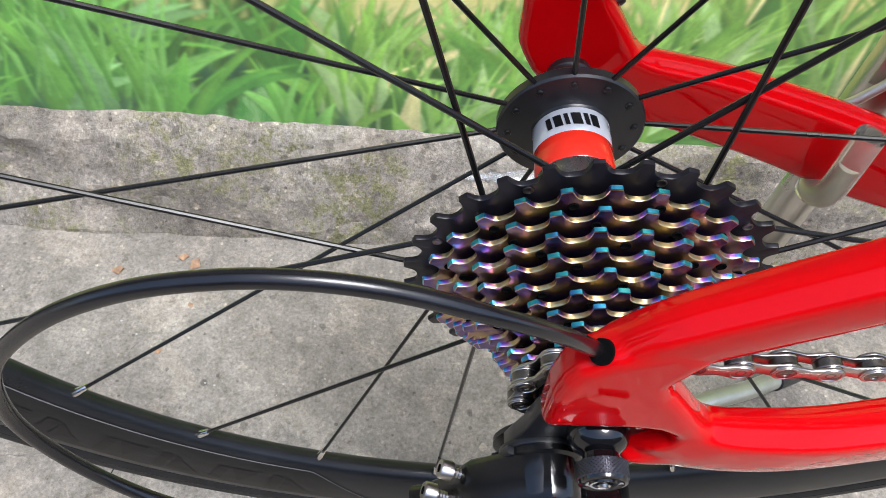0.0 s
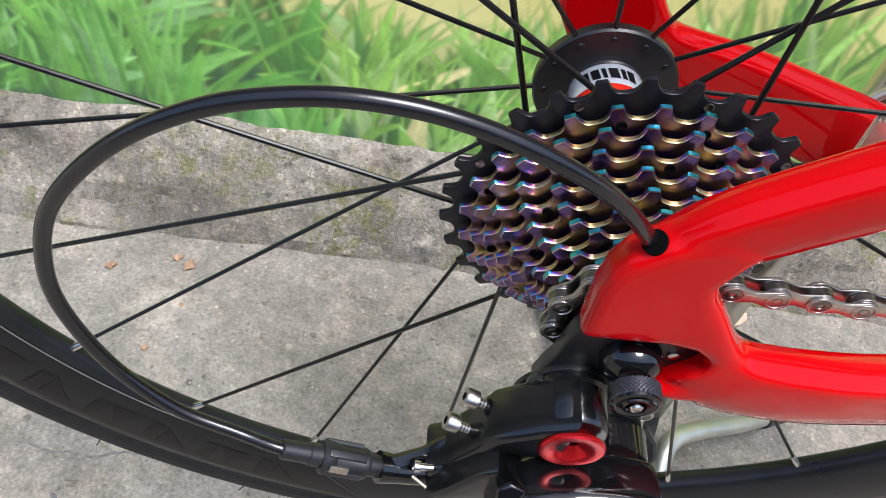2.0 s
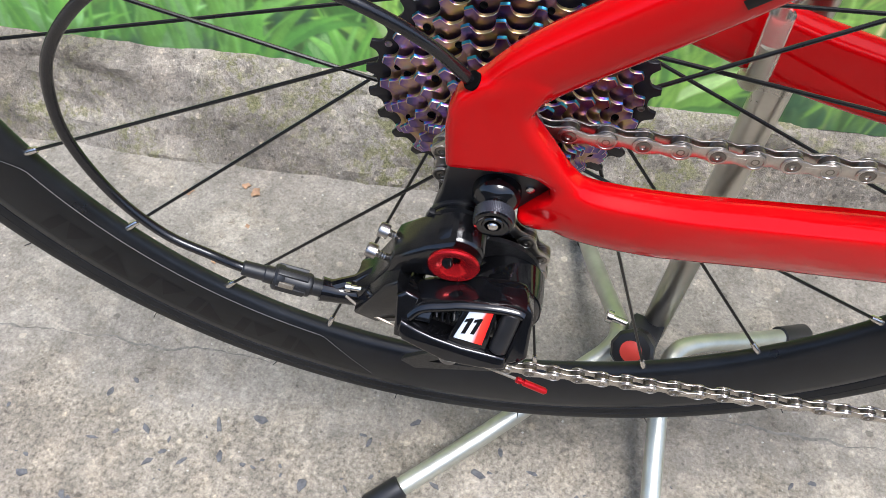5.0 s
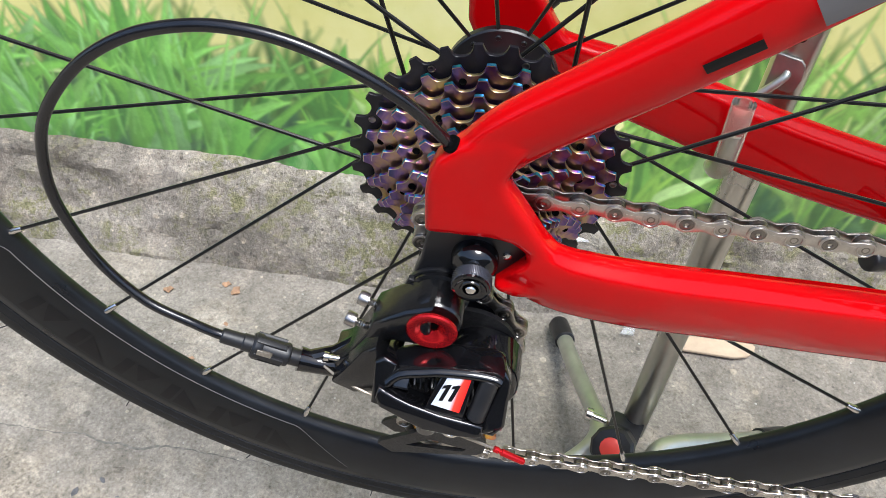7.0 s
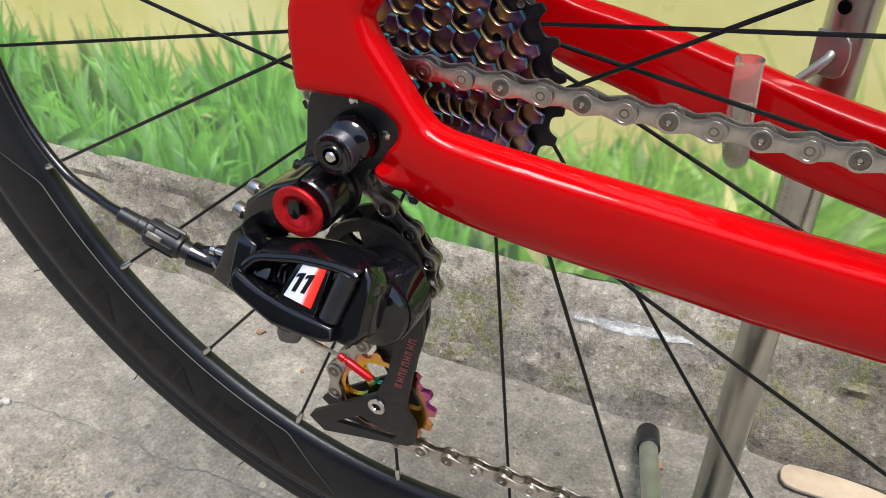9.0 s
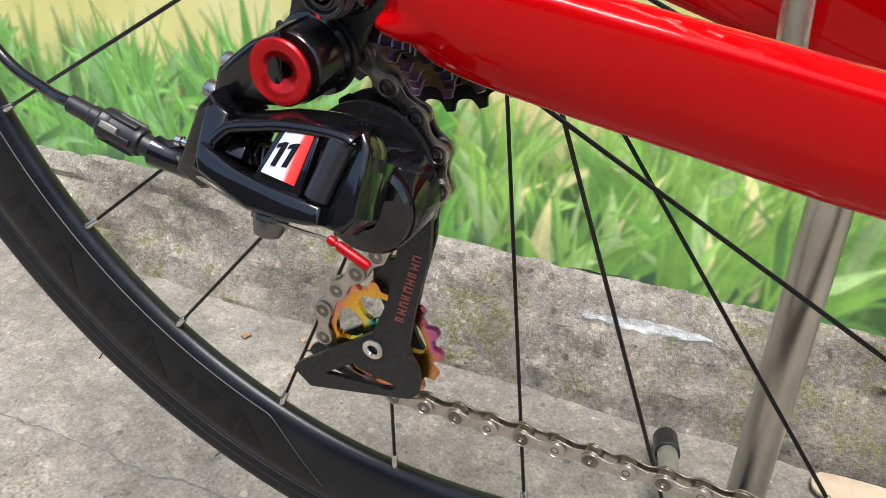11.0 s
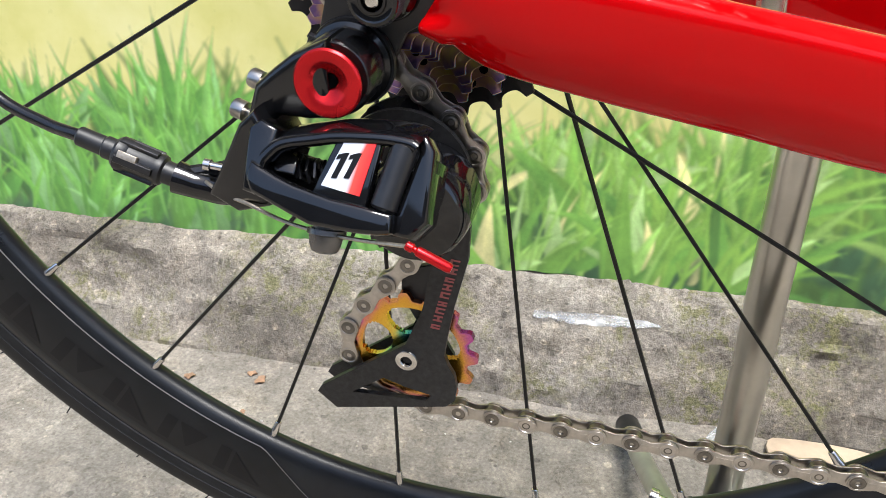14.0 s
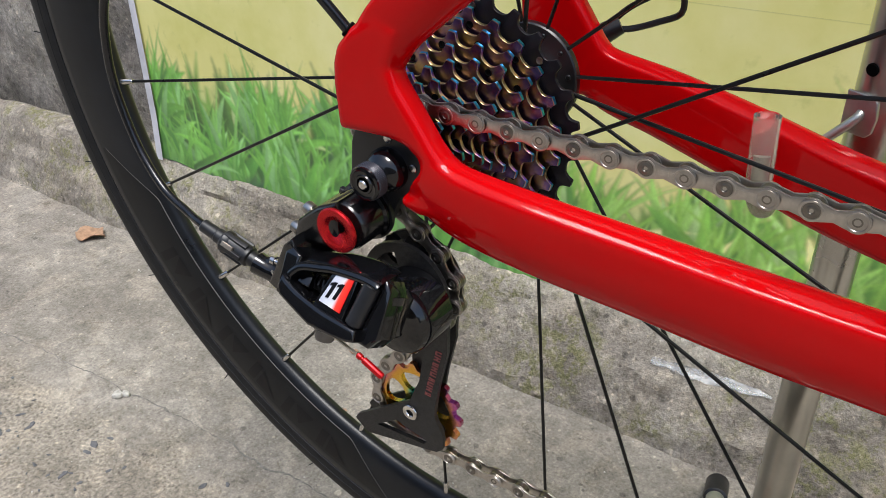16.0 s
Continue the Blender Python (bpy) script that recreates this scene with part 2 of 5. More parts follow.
WALL = concrete("wall_concrete", (0.30, 0.275, 0.25), (0.50, 0.47, 0.43), (0.12, 0.11, 0.10), 0.2, 1.1, 0.012, 0.8, 0.8, 0.6)
PALE_WALL = concrete("pale_wall", (0.20, 0.19, 0.175), (0.26, 0.25, 0.23), (0.14, 0.13, 0.12), 0.0, 0.5, 0.002)
SLICK = [oil_slick("heat_coloured_steel_%d" % i, 1.7 * i) for i in range(4)]
SLICK_PULLEY = oil_slick("heat_coloured_pulley", 9.1, 0.12)

CLEAR = bpy.data.materials.new("clear_tube")
CLEAR.use_nodes = True
_b = CLEAR.node_tree.nodes["Principled BSDF"]
_b.inputs["Base Color"].default_value = (0.90, 0.875, 0.79, 1)
_b.inputs["Transmission Weight"].default_value = 0.9
_b.inputs["Roughness"].default_value = 0.10
_b.inputs["IOR"].default_value = 1.25


STICKER = bpy.data.materials.new("sticker_print")
STICKER.use_nodes = True
_nt = STICKER.node_tree
_at = _nt.nodes.new("ShaderNodeAttribute")
_at.attribute_name = "edge"
_nt.links.new(ramp(_nt, _at.outputs["Fac"], ((0.0, (0.46, 0.49, 0.57)), (0.60, (0.62, 0.61, 0.64)), (0.74, (0.72, 0.05, 0.03)), (1.0, (0.70, 0.015, 0.012)))), _nt.nodes["Principled BSDF"].inputs["Base Color"])
_nt.nodes["Principled BSDF"].inputs["Roughness"].default_value = 0.25


def banner_material(name, printed):
    """Sandy yellow print; with printed, the ink of the grass lies over it."""
    m = bpy.data.materials.new(name)
    m.use_nodes = True
    nt = m.node_tree
    b = nt.nodes["Principled BSDF"]
    b.inputs["Roughness"].default_value = 0.45
    tc = nt.nodes.new("ShaderNodeTexCoord").outputs["Object"]
    sep = nt.nodes.new("ShaderNodeSeparateXYZ")
    nt.links.new(tc, sep.inputs[0])
    sand = ramp(nt, noise_tex(nt, 9, 6, 0.6), ((0.3, (0.68, 0.65, 0.21)), (0.5, (0.76, 0.72, 0.28)), (0.7, (0.82, 0.78, 0.37))))
    sand = mix(nt, ramp(nt, noise_tex(nt, 45, 5), ((0.6, (0, 0, 0)), (0.74, (0.35,) * 3))), sand, (0.42, 0.44, 0.12))
    under = ramp(nt, noise_tex(nt, 20, 6, 0.65, 0.8), ((0.3, (0.035, 0.10, 0.03)), (0.5, (0.10, 0.30, 0.07)), (0.7, (0.30, 0.52, 0.20))))
    mr = nt.nodes.new("ShaderNodeMapRange")
    mr.inputs[1].default_value, mr.inputs[2].default_value = 0.15, 0.235
    wob = nt.nodes.new("ShaderNodeMath")
    wob.operation = "MULTIPLY_ADD"
    wob.inputs[1].default_value = 0.16
    nt.links.new(noise_tex(nt, 14, 4), wob.inputs[0])
    nt.links.new(sep.outputs[2], wob.inputs[2])
    sub = nt.nodes.new("ShaderNodeMath")
    sub.operation = "SUBTRACT"
    sub.inputs[1].default_value = 0.08
    nt.links.new(wob.outputs[0], sub.inputs[0])
    nt.links.new(sub.outputs[0], mr.inputs[0])
    col = mix(nt, mr.outputs[0], under, sand)
    if printed:
        at = nt.nodes.new("ShaderNodeAttribute")
        at.attribute_name = "ink"
        ink = mix(nt, 1.0, at.outputs["Color"], ramp(nt, noise_tex(nt, 26, 6, 0.65), ((0.3, (0.62, 0.68, 0.62)), (0.5, (0.98,) * 3), (0.7, (1.28, 1.24, 1.2)))), "MULTIPLY")
        ink = mix(nt, 0.06, ink, (0.48, 0.62, 0.42))
        col = mix(nt, at.outputs["Alpha"], col, ink)
    nt.links.new(col, b.inputs["Base Color"])
    nt.links.new(bump(nt, noise_tex(nt, 5, 3), 0.25, 0.01), b.inputs["Normal"])
    return m


BLADES, BANNER = banner_material("banner_grass_print", True), banner_material("banner_print", False)
EDGING = material("banner_hem", (0.58, 0.58, 0.62), 0.6, 0.0, 0.12, 30)


# ---------------------------------------------------------------- mesh building
class Geo:
    """Collects vertices and faces of one part, in world metres."""

    def __init__(self):
        self.v, self.f, self.a = [], [], []

    def put(self, verts, faces, values=None):
        n = len(self.v)
        self.v += [tuple(p) for p in verts]
        self.f += [tuple(n + i for i in face) for face in faces]
        self.a += list(values) if values is not None else [0.0] * len(verts)

    def rings(self, loops, close=True, caps=(True, True), values=None):
        n = len(loops[0])
        verts = [p for loop in loops for p in loop]
        faces = []
        for i in range(len(loops) - 1):
            for j in range(n if close else n - 1):
                k = (j + 1) % n
                faces.append((i * n + j, i * n + k, (i + 1) * n + k, (i + 1) * n + j))
        if caps[0]:
            faces.append(tuple(reversed(range(n))))
        if caps[1]:
            faces.append(tuple((len(loops) - 1) * n + j for j in range(n)))
        self.put(verts, faces, values)

    def lathe(self, profile, origin, axis, seg=32, caps=(True, True), squash=None):
        """profile: (radius, height along the axis) from one end to the other."""
        w = Vector(axis).normalized()
        u = w.orthogonal().normalized()
        if abs(w.y) > 0.9:
            u = Vector((1, 0, 0))
        v = w.cross(u).normalized()
        u = v.cross(w)
        o = Vector(origin)
        self.rings([[o + w * h + (u * math.cos(2 * math.pi * j / seg) + v * math.sin(2 * math.pi * j / seg)) * r for j in range(seg)] for r, h in profile], True, caps)

    def rod(self, a, b, r, seg=16, r2=None, edge=0.0):
        a, b = Vector(a), Vector(b)
        d = (b - a).length
        r2 = r if r2 is None else r2
        prof = [(r - edge, 0), (r, edge), (r2, d - edge), (r2 - edge, d)] if edge else [(r, 0), (r2, d)]
        self.lathe(prof, a, b - a, seg)

    def tube(self, pts, radius, seg=16, caps=(True, True), flat=None):
        pts = [Vector(p) for p in pts]
        rad = radius if isinstance(radius, (list, tuple)) else [radius] * len(pts)
        loops, u = [], None
        for i, p in enumerate(pts):
            t = (pts[min(i + 1, len(pts) - 1)] - pts[max(i - 1, 0)]).normalized()
            u = t.orthogonal().normalized() if u is None else (u - t * u.dot(t)).normalized()
            v = t.cross(u)
            loops.append([p + (u * math.cos(2 * math.pi * j / seg) + v * math.sin(2 * math.pi * j / seg)) * rad[i] for j in range(seg)])
        self.rings(loops, True, caps)

    def prism(self, poly, d0, d1, bev=0.0, frame3=None, steps=3):
        """An outline (counter-clockwise) in a plane, given thickness from d0 to d1 with rounded rims. frame3: origin, u, v, n."""
        if frame3 is None:
            frame3 = (AX, Vector((1, 0, 0)), Vector((0, 0, 1)), Vector((0, -1, 0)))
        o, u, v, n = frame3
        area = sum(p[0] * q[1] - q[0] * p[1] for p, q in zip(poly, poly[1:] + poly[:1]))
        if area < 0:
            poly = poly[::-1]

        def inset(amount):
            out = []
            m = len(poly)
            for i in range(m):
                p0, p1, p2 = (Vector(poly[(i + k) % m]) for k in (-1, 0, 1))
                e1, e2 = (p1 - p0).normalized(), (p2 - p1).normalized()
                n1, n2 = Vector((-e1.y, e1.x)), Vector((-e2.y, e2.x))
                b = n1 + n2
                k = max(0.35, b.length_squared / 2)
                out.append(p1 + b / k * amount if b.length > 1e-6 else p1 + n1 * amount)
            return out

        loops = []
        if bev:
            for i in range(steps + 1):
                a = math.pi / 2 * i / steps
                loops.append((d0 + bev * (1 - math.cos(a)), bev * (1 - math.sin(a))))
            for i in range(steps + 1):
                a = math.pi / 2 * (1 - i / steps)
                loops.append((d1 - bev * (1 - math.cos(a)), bev * (1 - math.sin(a))))
        else:
            loops = [(d0, 0), (d1, 0)]
        self.rings([[o + u * p.x + v * p.y + n * d for p in inset(ins)] for d, ins in loops])

    def box(self, c, size, rot=(0, 0, 0), bev=0.0):
        m = Matrix.Translation(c) @ Euler([radians(a) for a in rot]).to_matrix().to_4x4()
        x, y, z = (s / 2 for s in size)
        fr = (m.translation, (m.col[0].xyz), (m.col[2].xyz), -(m.col[1].xyz))
        self.prism([(-x, -z), (x, -z), (x, z), (-x, z)], -y, y, bev, fr, 2)

    def mesh(self, name, mat, angle=35, attribute=None):
        me = bpy.data.meshes.new(name)
        me.from_pydata(self.v, [], self.f)
        bm = bmesh.new()
        bm.from_mesh(me)
        bmesh.ops.recalc_face_normals(bm, faces=bm.faces)
        bm.to_mesh(me)
        bm.free()
        me.polygons.foreach_set("use_smooth", [True] * len(me.polygons))
        me.set_sharp_from_angle(angle=radians(angle))
        if attribute:
            at = me.attributes.new(attribute, "FLOAT", "POINT")
            at.data.foreach_set("value", self.a)
        me.materials.append(mat)
        return me


def part(name, geo, mat, parent, label="", angle=35, attribute=None):
    """One mesh object under a thing or under a part."""
    data = geo.mesh(name, mat, angle, attribute) if isinstance(geo, Geo) else geo
    ob = new(name, data)
    ob.parent = parent
    return tagged(ob, label)


def thing(name, label, category, group="", kind="", geo=None, mat=None, angle=35):
    ob = new(name, geo.mesh(name, mat, angle) if geo else None)
    return tagged(ob, label, category, group, kind)


def A(x, y, z):
    """A place given from the axle."""
    return AX + Vector((x, y, z))


def spline(pts, n=8):
    """Catmull-Rom through the points."""
    pts = [Vector(p) for p in pts]
    out = []
    for i in range(len(pts) - 1):
        p0, p1, p2, p3 = pts[max(i - 1, 0)], pts[i], pts[i + 1], pts[min(i + 2, len(pts) - 1)]
        for k in range(n):
            t = k / n
            out.append(0.5 * ((2 * p1) + (p2 - p0) * t + (2 * p0 - 5 * p1 + 4 * p2 - p3) * t * t + (3 * p1 - p0 - 3 * p2 + p3) * t ** 3))
    return out + [pts[-1]]


# ---------------------------------------------------------------- ground, kerb, wall
def hills(x, y, amp, size):
    return amp * noise.noise((x / size, y / size, 0.3))


g = Geo()
xs = [-150, -40, -10, -4, -2.4, -1.8, -1.4] + [-1.2 + 0.012 * i for i in range(150)] + [0.7, 1.0, 2, 5, 12, 40, 150]
ys = [-150, -40, -10, -3, -1.2, -0.8] + [-0.6 + 0.012 * i for i in range(80)] + [0.5, 3, 12, 40, 150]
g.put([(x, y, hills(x, y, 0.004, 0.4) + hills(x, y, 0.002, 0.07) if -1.3 < x < 0.65 and -0.65 < y < 0.4 else 0.0) for x in xs for y in ys],
      [(i * len(ys) + j, (i + 1) * len(ys) + j, (i + 1) * len(ys) + j + 1, i * len(ys) + j + 1) for i in range(len(xs) - 1) for j in range(len(ys) - 1)])
thing("ground", "worn grey concrete yard floor with pale patches and grit", "ground", kind="structure", geo=g, mat=FLOOR)

g = Geo()
KERB_PROFILE = [(0.262, -0.02), (0.270, -0.006), (0.2745, 0.004), (0.2785, 0.012), (0.2825, 0.020), (0.2865, 0.028), (0.2905, 0.036), (0.2945, 0.044), (0.2985, 0.052), (0.3020, 0.058), (0.3055, 0.064), (0.3090, 0.070), (0.3125, 0.076), (0.3160, 0.082), (0.3198, 0.088), (0.324, 0.0935), (0.329, 0.098), (0.336, 0.102), (0.346, 0.104), (0.368, 0.105)]


def kerb_point(x, y, z):
    """The rough face of the kerb: hollows, lumps and chipped spots."""
    s = z * 2.2 + y
    d = hills(x, s + 5, 0.010, 0.11) + hills(x, s, 0.0036, 0.042) + hills(x + 3, s, 0.0030, 0.017) + hills(x + 7, s, 0.0016, 0.0075)
    ridge = 1 - abs(noise.noise((x * 4 + 2, s * 26, 7.0))) * 2.2
    d += 0.0020 * max(0.0, ridge) ** 2
    chipped = max(0.0, noise.noise((x * 16, s * 22, 4.0)) - 0.22)
    d -= 0.010 * chipped
    lump = max(0.0, noise.noise((x * 48, s * 52, 13.0)) - 0.2)
    d += 0.006 * lump
    return (x, y - d * 0.85, z + d * 0.4)


xs = [-8, -5, -3, -2.2] + [-1.6 + 0.02 * i for i in range(40)] + [-0.8 + 0.006 * i for i in range(234)] + [0.62, 0.8, 1.5, 3, 8]
loops = []
for x in xs:
    loops.append([(x, y, z) if i in (0, len(KERB_PROFILE) - 1) else kerb_point(x, y, z) for i, (y, z) in enumerate(KERB_PROFILE)])
g.rings(loops, close=False, caps=(False, False))
thing("kerb", "rough sloping concrete kerb with moss and dark stains along the wall", "kerb", kind="structure", geo=g, mat=KERB)

g = Geo()
xs = [-8, -4, -2.4] + [-2.0 + 0.02 * i for i in range(70)] + [0, 2, 8]
zs = [0.05 + 0.02 * i for i in range(30)] + [0.8, 1.4, 2.6]
rows = [[(x, 0.352 + (hills(x, z, 0.014, 0.11) + hills(x, z, 0.007, 0.04) if -2.1 < x < -0.62 and z < 0.7 else 0.006), z) for z in zs] for x in xs]
g.rings(rows, close=False, caps=(False, False))
n = len(g.v)
g.put([(-8, 0.37, 2.6), (8, 0.37, 2.6), (8, 0.6, 2.6), (-8, 0.6, 2.6), (-8, 0.6, 0), (8, 0.6, 0)], [(0, 1, 2, 3), (3, 2, 5, 4)])
thing("wall_back", "rough grey rendered wall behind the bicycle", "wall", kind="structure", geo=g, mat=WALL)

# unseen wall added behind the camera to darken reflections and low light
g = Geo()
g.box((0, -4.6, 1.4), (24, 0.25, 2.8), (0, 0, 0), 0.0)
thing("added_wall_front", "plain unseen wall added across from the bicycle to darken reflections", "wall", kind="structure", geo=g, mat=PALE_WALL)

# the printed banner
g = Geo()
x0, x1, z0, z1 = -0.722, 1.6, 0.098, 0.56
cols = [x0 + (x1 - x0) * i / 150 for i in range(151)]


def lean_x(x, z):
    """The hem leans a little outwards at the foot."""
    return x - 0.07 * max(0, 0.35 - z) * max(0, 1 - (x - x0) / 0.25)


def ban_y(x, z):
    return 0.3365 + hills(x, z, 0.0022, 0.22) - 0.003 * max(0, 0.16 - z) / 0.06


for side in (0, 1):
    rows = []
    for x in cols:
        b = z0 + hills(x, 2.0, 0.005, 0.07) + hills(x, 7.0, 0.002, 0.02)
        rows.append([(lean_x(x, b + (z1 - b) * k ** 1.6), ban_y(x, b + (z1 - b) * k ** 1.6) + side * 0.0012, b + (z1 - b) * k ** 1.6) for k in [i / 16 for i in range(17)]])
    g.rings(rows, close=False, caps=(False, False))
banner = thing("banner", "printed banner of green grass on yellow, hung on the wall", "banner", geo=g, mat=BANNER)

rng = random.Random(5)

TOPS = [(-0.73, 0.27), (-0.60, 0.28), (-0.51, 0.275), (-0.46, 0.235), (-0.39, 0.28), (-0.35, 0.31), (-0.30, 0.295), (-0.20, 0.312), (-0.13, 0.27), (-0.05, 0.235), (0.01, 0.256), (0.06, 0.275), (0.11, 0.26), (0.15, 0.32), (0.185, 0.29), (0.215, 0.33), (0.25, 0.36), (0.33, 0.365), (0.60, 0.36)]


def grass_top(x):
    for (xa, za), (xb, zb) in zip(TOPS, TOPS[1:]):
        if xa <= x <= xb:
            return za + (zb - za) * (x - xa) / (xb - xa)
    return 0.27


PX0, PX1, PZ1, PSTEP = x0 + 0.009, 0.60, 0.40, 0.0012
PNX, PNZ = int((PX1 - PX0) / PSTEP), int((PZ1 - z0) / PSTEP)
print_x, print_z = np.meshgrid(np.linspace(PX0, PX1, PNX), np.linspace(z0, PZ1, PNZ), indexing="ij")
print_colour, print_cover = np.zeros((PNX, PNZ, 3)), np.zeros((PNX, PNZ))


def print_blade(bx, bz, length, lean, curl, width, colour, soft):
    """One blade of the photograph on the banner, with a soft edge, laid over what is there."""
    n = 26
    a = lean + curl * np.linspace(0, 1, n)
    cx = bx + np.concatenate(([0], np.cumsum(np.sin(a))[:-1])) * length / n
    cz = bz + np.concatenate(([0], np.cumsum(np.cos(a))[:-1])) * length / n
    pad = width + soft * 2
    i0, i1 = max(0, int((cx.min() - pad - PX0) / PSTEP)), min(PNX, int((cx.max() + pad - PX0) / PSTEP) + 1)
    k0, k1 = max(0, int((cz.min() - pad - z0) / PSTEP)), min(PNZ, int((cz.max() + pad - z0) / PSTEP) + 1)
    if i1 <= i0 or k1 <= k0:
        return
    X, Z = print_x[i0:i1, k0:k1, None], print_z[i0:i1, k0:k1, None]
    d2 = (X - cx) ** 2 + (Z - cz) ** 2
    near = d2.argmin(axis=2)
    ox, oz = X[..., 0] - cx[near], Z[..., 0] - cz[near]
    ahead = ox * np.sin(a[near]) + oz * np.cos(a[near])
    across = ox * np.cos(a[near]) - oz * np.sin(a[near])
    t = np.clip((near + ahead * n / length) / (n - 1), 0, 1)
    half = width / 2 * np.where(t < 0.3, 0.6 + 1.33 * t, ((1 - t) / 0.7) ** 0.75)
    d = np.hypot(across, np.maximum(0, abs(ahead) - length / n))
    side = across / (half + 0.0005)
    cover = np.clip((half - d) / soft + 0.5, 0, 1)
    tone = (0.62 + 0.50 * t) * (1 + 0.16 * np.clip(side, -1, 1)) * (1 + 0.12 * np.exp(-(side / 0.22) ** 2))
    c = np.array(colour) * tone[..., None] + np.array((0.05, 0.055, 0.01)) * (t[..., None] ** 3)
    old = print_cover[i0:i1, k0:k1] * (1 - cover)
    total = old + cover + 1e-6
    print_colour[i0:i1, k0:k1] = (print_colour[i0:i1, k0:k1] * old[..., None] + c * cover[..., None]) / total[..., None]
    print_cover[i0:i1, k0:k1] = np.clip(total, 0, 1)


GREENS = [(0.085, 0.235, 0.040), (0.140, 0.340, 0.052), (0.198, 0.430, 0.062), (0.262, 0.504, 0.075), (0.328, 0.578, 0.128), (0.395, 0.595, 0.22)]
# dim, blurred growth behind, then tufts of leaves from the back to the front
for k in range(260):
    bx = rng.uniform(PX0, PX1)
    bz = z0 + rng.uniform(-0.02, 0.06)
    tall = (grass_top(bx) - bz) * rng.uniform(0.6, 0.98)
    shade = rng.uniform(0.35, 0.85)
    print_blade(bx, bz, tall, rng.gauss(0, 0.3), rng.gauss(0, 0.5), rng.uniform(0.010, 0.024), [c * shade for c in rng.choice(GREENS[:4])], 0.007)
for k in range(125):
    depth = k / 125
    cx = rng.uniform(PX0, PX1)
    bz = z0 + 0.075 - 0.095 * depth + rng.uniform(-0.01, 0.01)
    tall = max(0.03, (grass_top(cx) - bz) * (rng.uniform(0.8, 1.06) if depth < 0.55 else rng.uniform(0.45, 0.85)))
    lean = rng.gauss(0.05, 0.22)
    for j in range(rng.randint(5, 9)):
        a = lean + rng.uniform(-0.75, 0.75)
        far_right = 0.74 if cx > 0.22 else (0.88 if cx < -0.12 else 1.10)
        tone = rng.uniform(0.72, 1.22) * far_right
        colour = rng.choice(GREENS) if rng.random() > (0.02 if cx < -0.12 else 0.04) else (0.86, 0.80, 0.36)
        if cx < -0.12:
            colour = (colour[0] * 0.72, colour[1], colour[2] * 0.9)
        print_blade(cx + rng.uniform(-0.016, 0.016), bz, tall * rng.uniform(0.55, 1.12), a * 0.55, a * rng.uniform(0.5, 1.9), rng.choice((0.008, 0.011, 0.014, 0.018, 0.024)), [c * tone for c in colour], 0.0016 if cx < 0.15 else 0.003)
    for j in range(4):
        a = lean + rng.uniform(-0.6, 0.6)
        print_blade(cx + rng.uniform(-0.03, 0.03), bz + rng.uniform(0, 0.03), tall * rng.uniform(0.6, 1.15), a * 0.6, a * rng.uniform(0.3, 1.4), rng.uniform(0.003, 0.007), [c * k for c, k in zip(rng.choice(GREENS[2:5]), (0.70, 0.95, 0.85) if cx < -0.12 else (1.08, 1.08, 1.08))], 0.0012 if cx < 0.15 else 0.0022)
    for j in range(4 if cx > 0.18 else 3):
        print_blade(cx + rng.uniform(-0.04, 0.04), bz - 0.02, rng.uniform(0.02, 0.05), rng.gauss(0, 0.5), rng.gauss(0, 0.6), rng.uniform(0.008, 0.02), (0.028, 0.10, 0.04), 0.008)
for field in (print_colour, print_cover):
    for axis in (0, 1):
        field[:] = (np.roll(field, 1, axis) + 2 * field + np.roll(field, -1, axis)) / 4
foot = np.array([hills(x, 2.0, 0.005, 0.07) + hills(x, 7.0, 0.002, 0.02) for x in print_x[:, 0]])
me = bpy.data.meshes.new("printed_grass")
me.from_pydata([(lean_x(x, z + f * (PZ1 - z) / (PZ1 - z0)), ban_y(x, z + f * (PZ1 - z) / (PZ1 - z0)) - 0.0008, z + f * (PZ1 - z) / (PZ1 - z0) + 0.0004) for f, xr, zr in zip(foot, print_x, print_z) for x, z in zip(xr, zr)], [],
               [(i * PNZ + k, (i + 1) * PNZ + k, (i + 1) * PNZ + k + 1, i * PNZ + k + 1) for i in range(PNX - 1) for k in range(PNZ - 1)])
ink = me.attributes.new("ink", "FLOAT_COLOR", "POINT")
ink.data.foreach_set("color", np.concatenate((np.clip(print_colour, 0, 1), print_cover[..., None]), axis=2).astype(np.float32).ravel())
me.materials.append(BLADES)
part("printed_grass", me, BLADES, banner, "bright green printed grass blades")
g = Geo()
for i in range(40):
    za, zb = z0 + (z1 - z0) * i / 40, z0 + (z1 - z0) * (i + 1) / 40
    g.put([(lean_x(x0, z) + d, ban_y(x0 + d, z) - 0.004, z) for z in (za, zb) for d in (-0.001, 0.011)], [(0, 1, 3, 2)])
part("hem", g, EDGING, banner, "pale grey folded hem")


# ---------------------------------------------------------------- the bicycle
bike = thing("bicycle", "red racing bicycle held on a steel stand, rear end", "bicycle")


# section of a stay: share of the half width (outwards negative) and of the half height, with a sharp upper outer edge
SECTION = [(0.25, 1.0), (-0.25, 1.0), (-0.93, 0.84), (-0.985, 0.66), (-1.0, 0.40), (-0.99, 0.10), (-0.93, -0.20), (-0.80, -0.48), (-0.62, -0.72), (-0.38, -0.90), (-0.10, -1.0), (0.55, -1.0), (0.90, -0.80), (1.0, -0.4), (1.0, 0.5), (0.95, 0.82)]


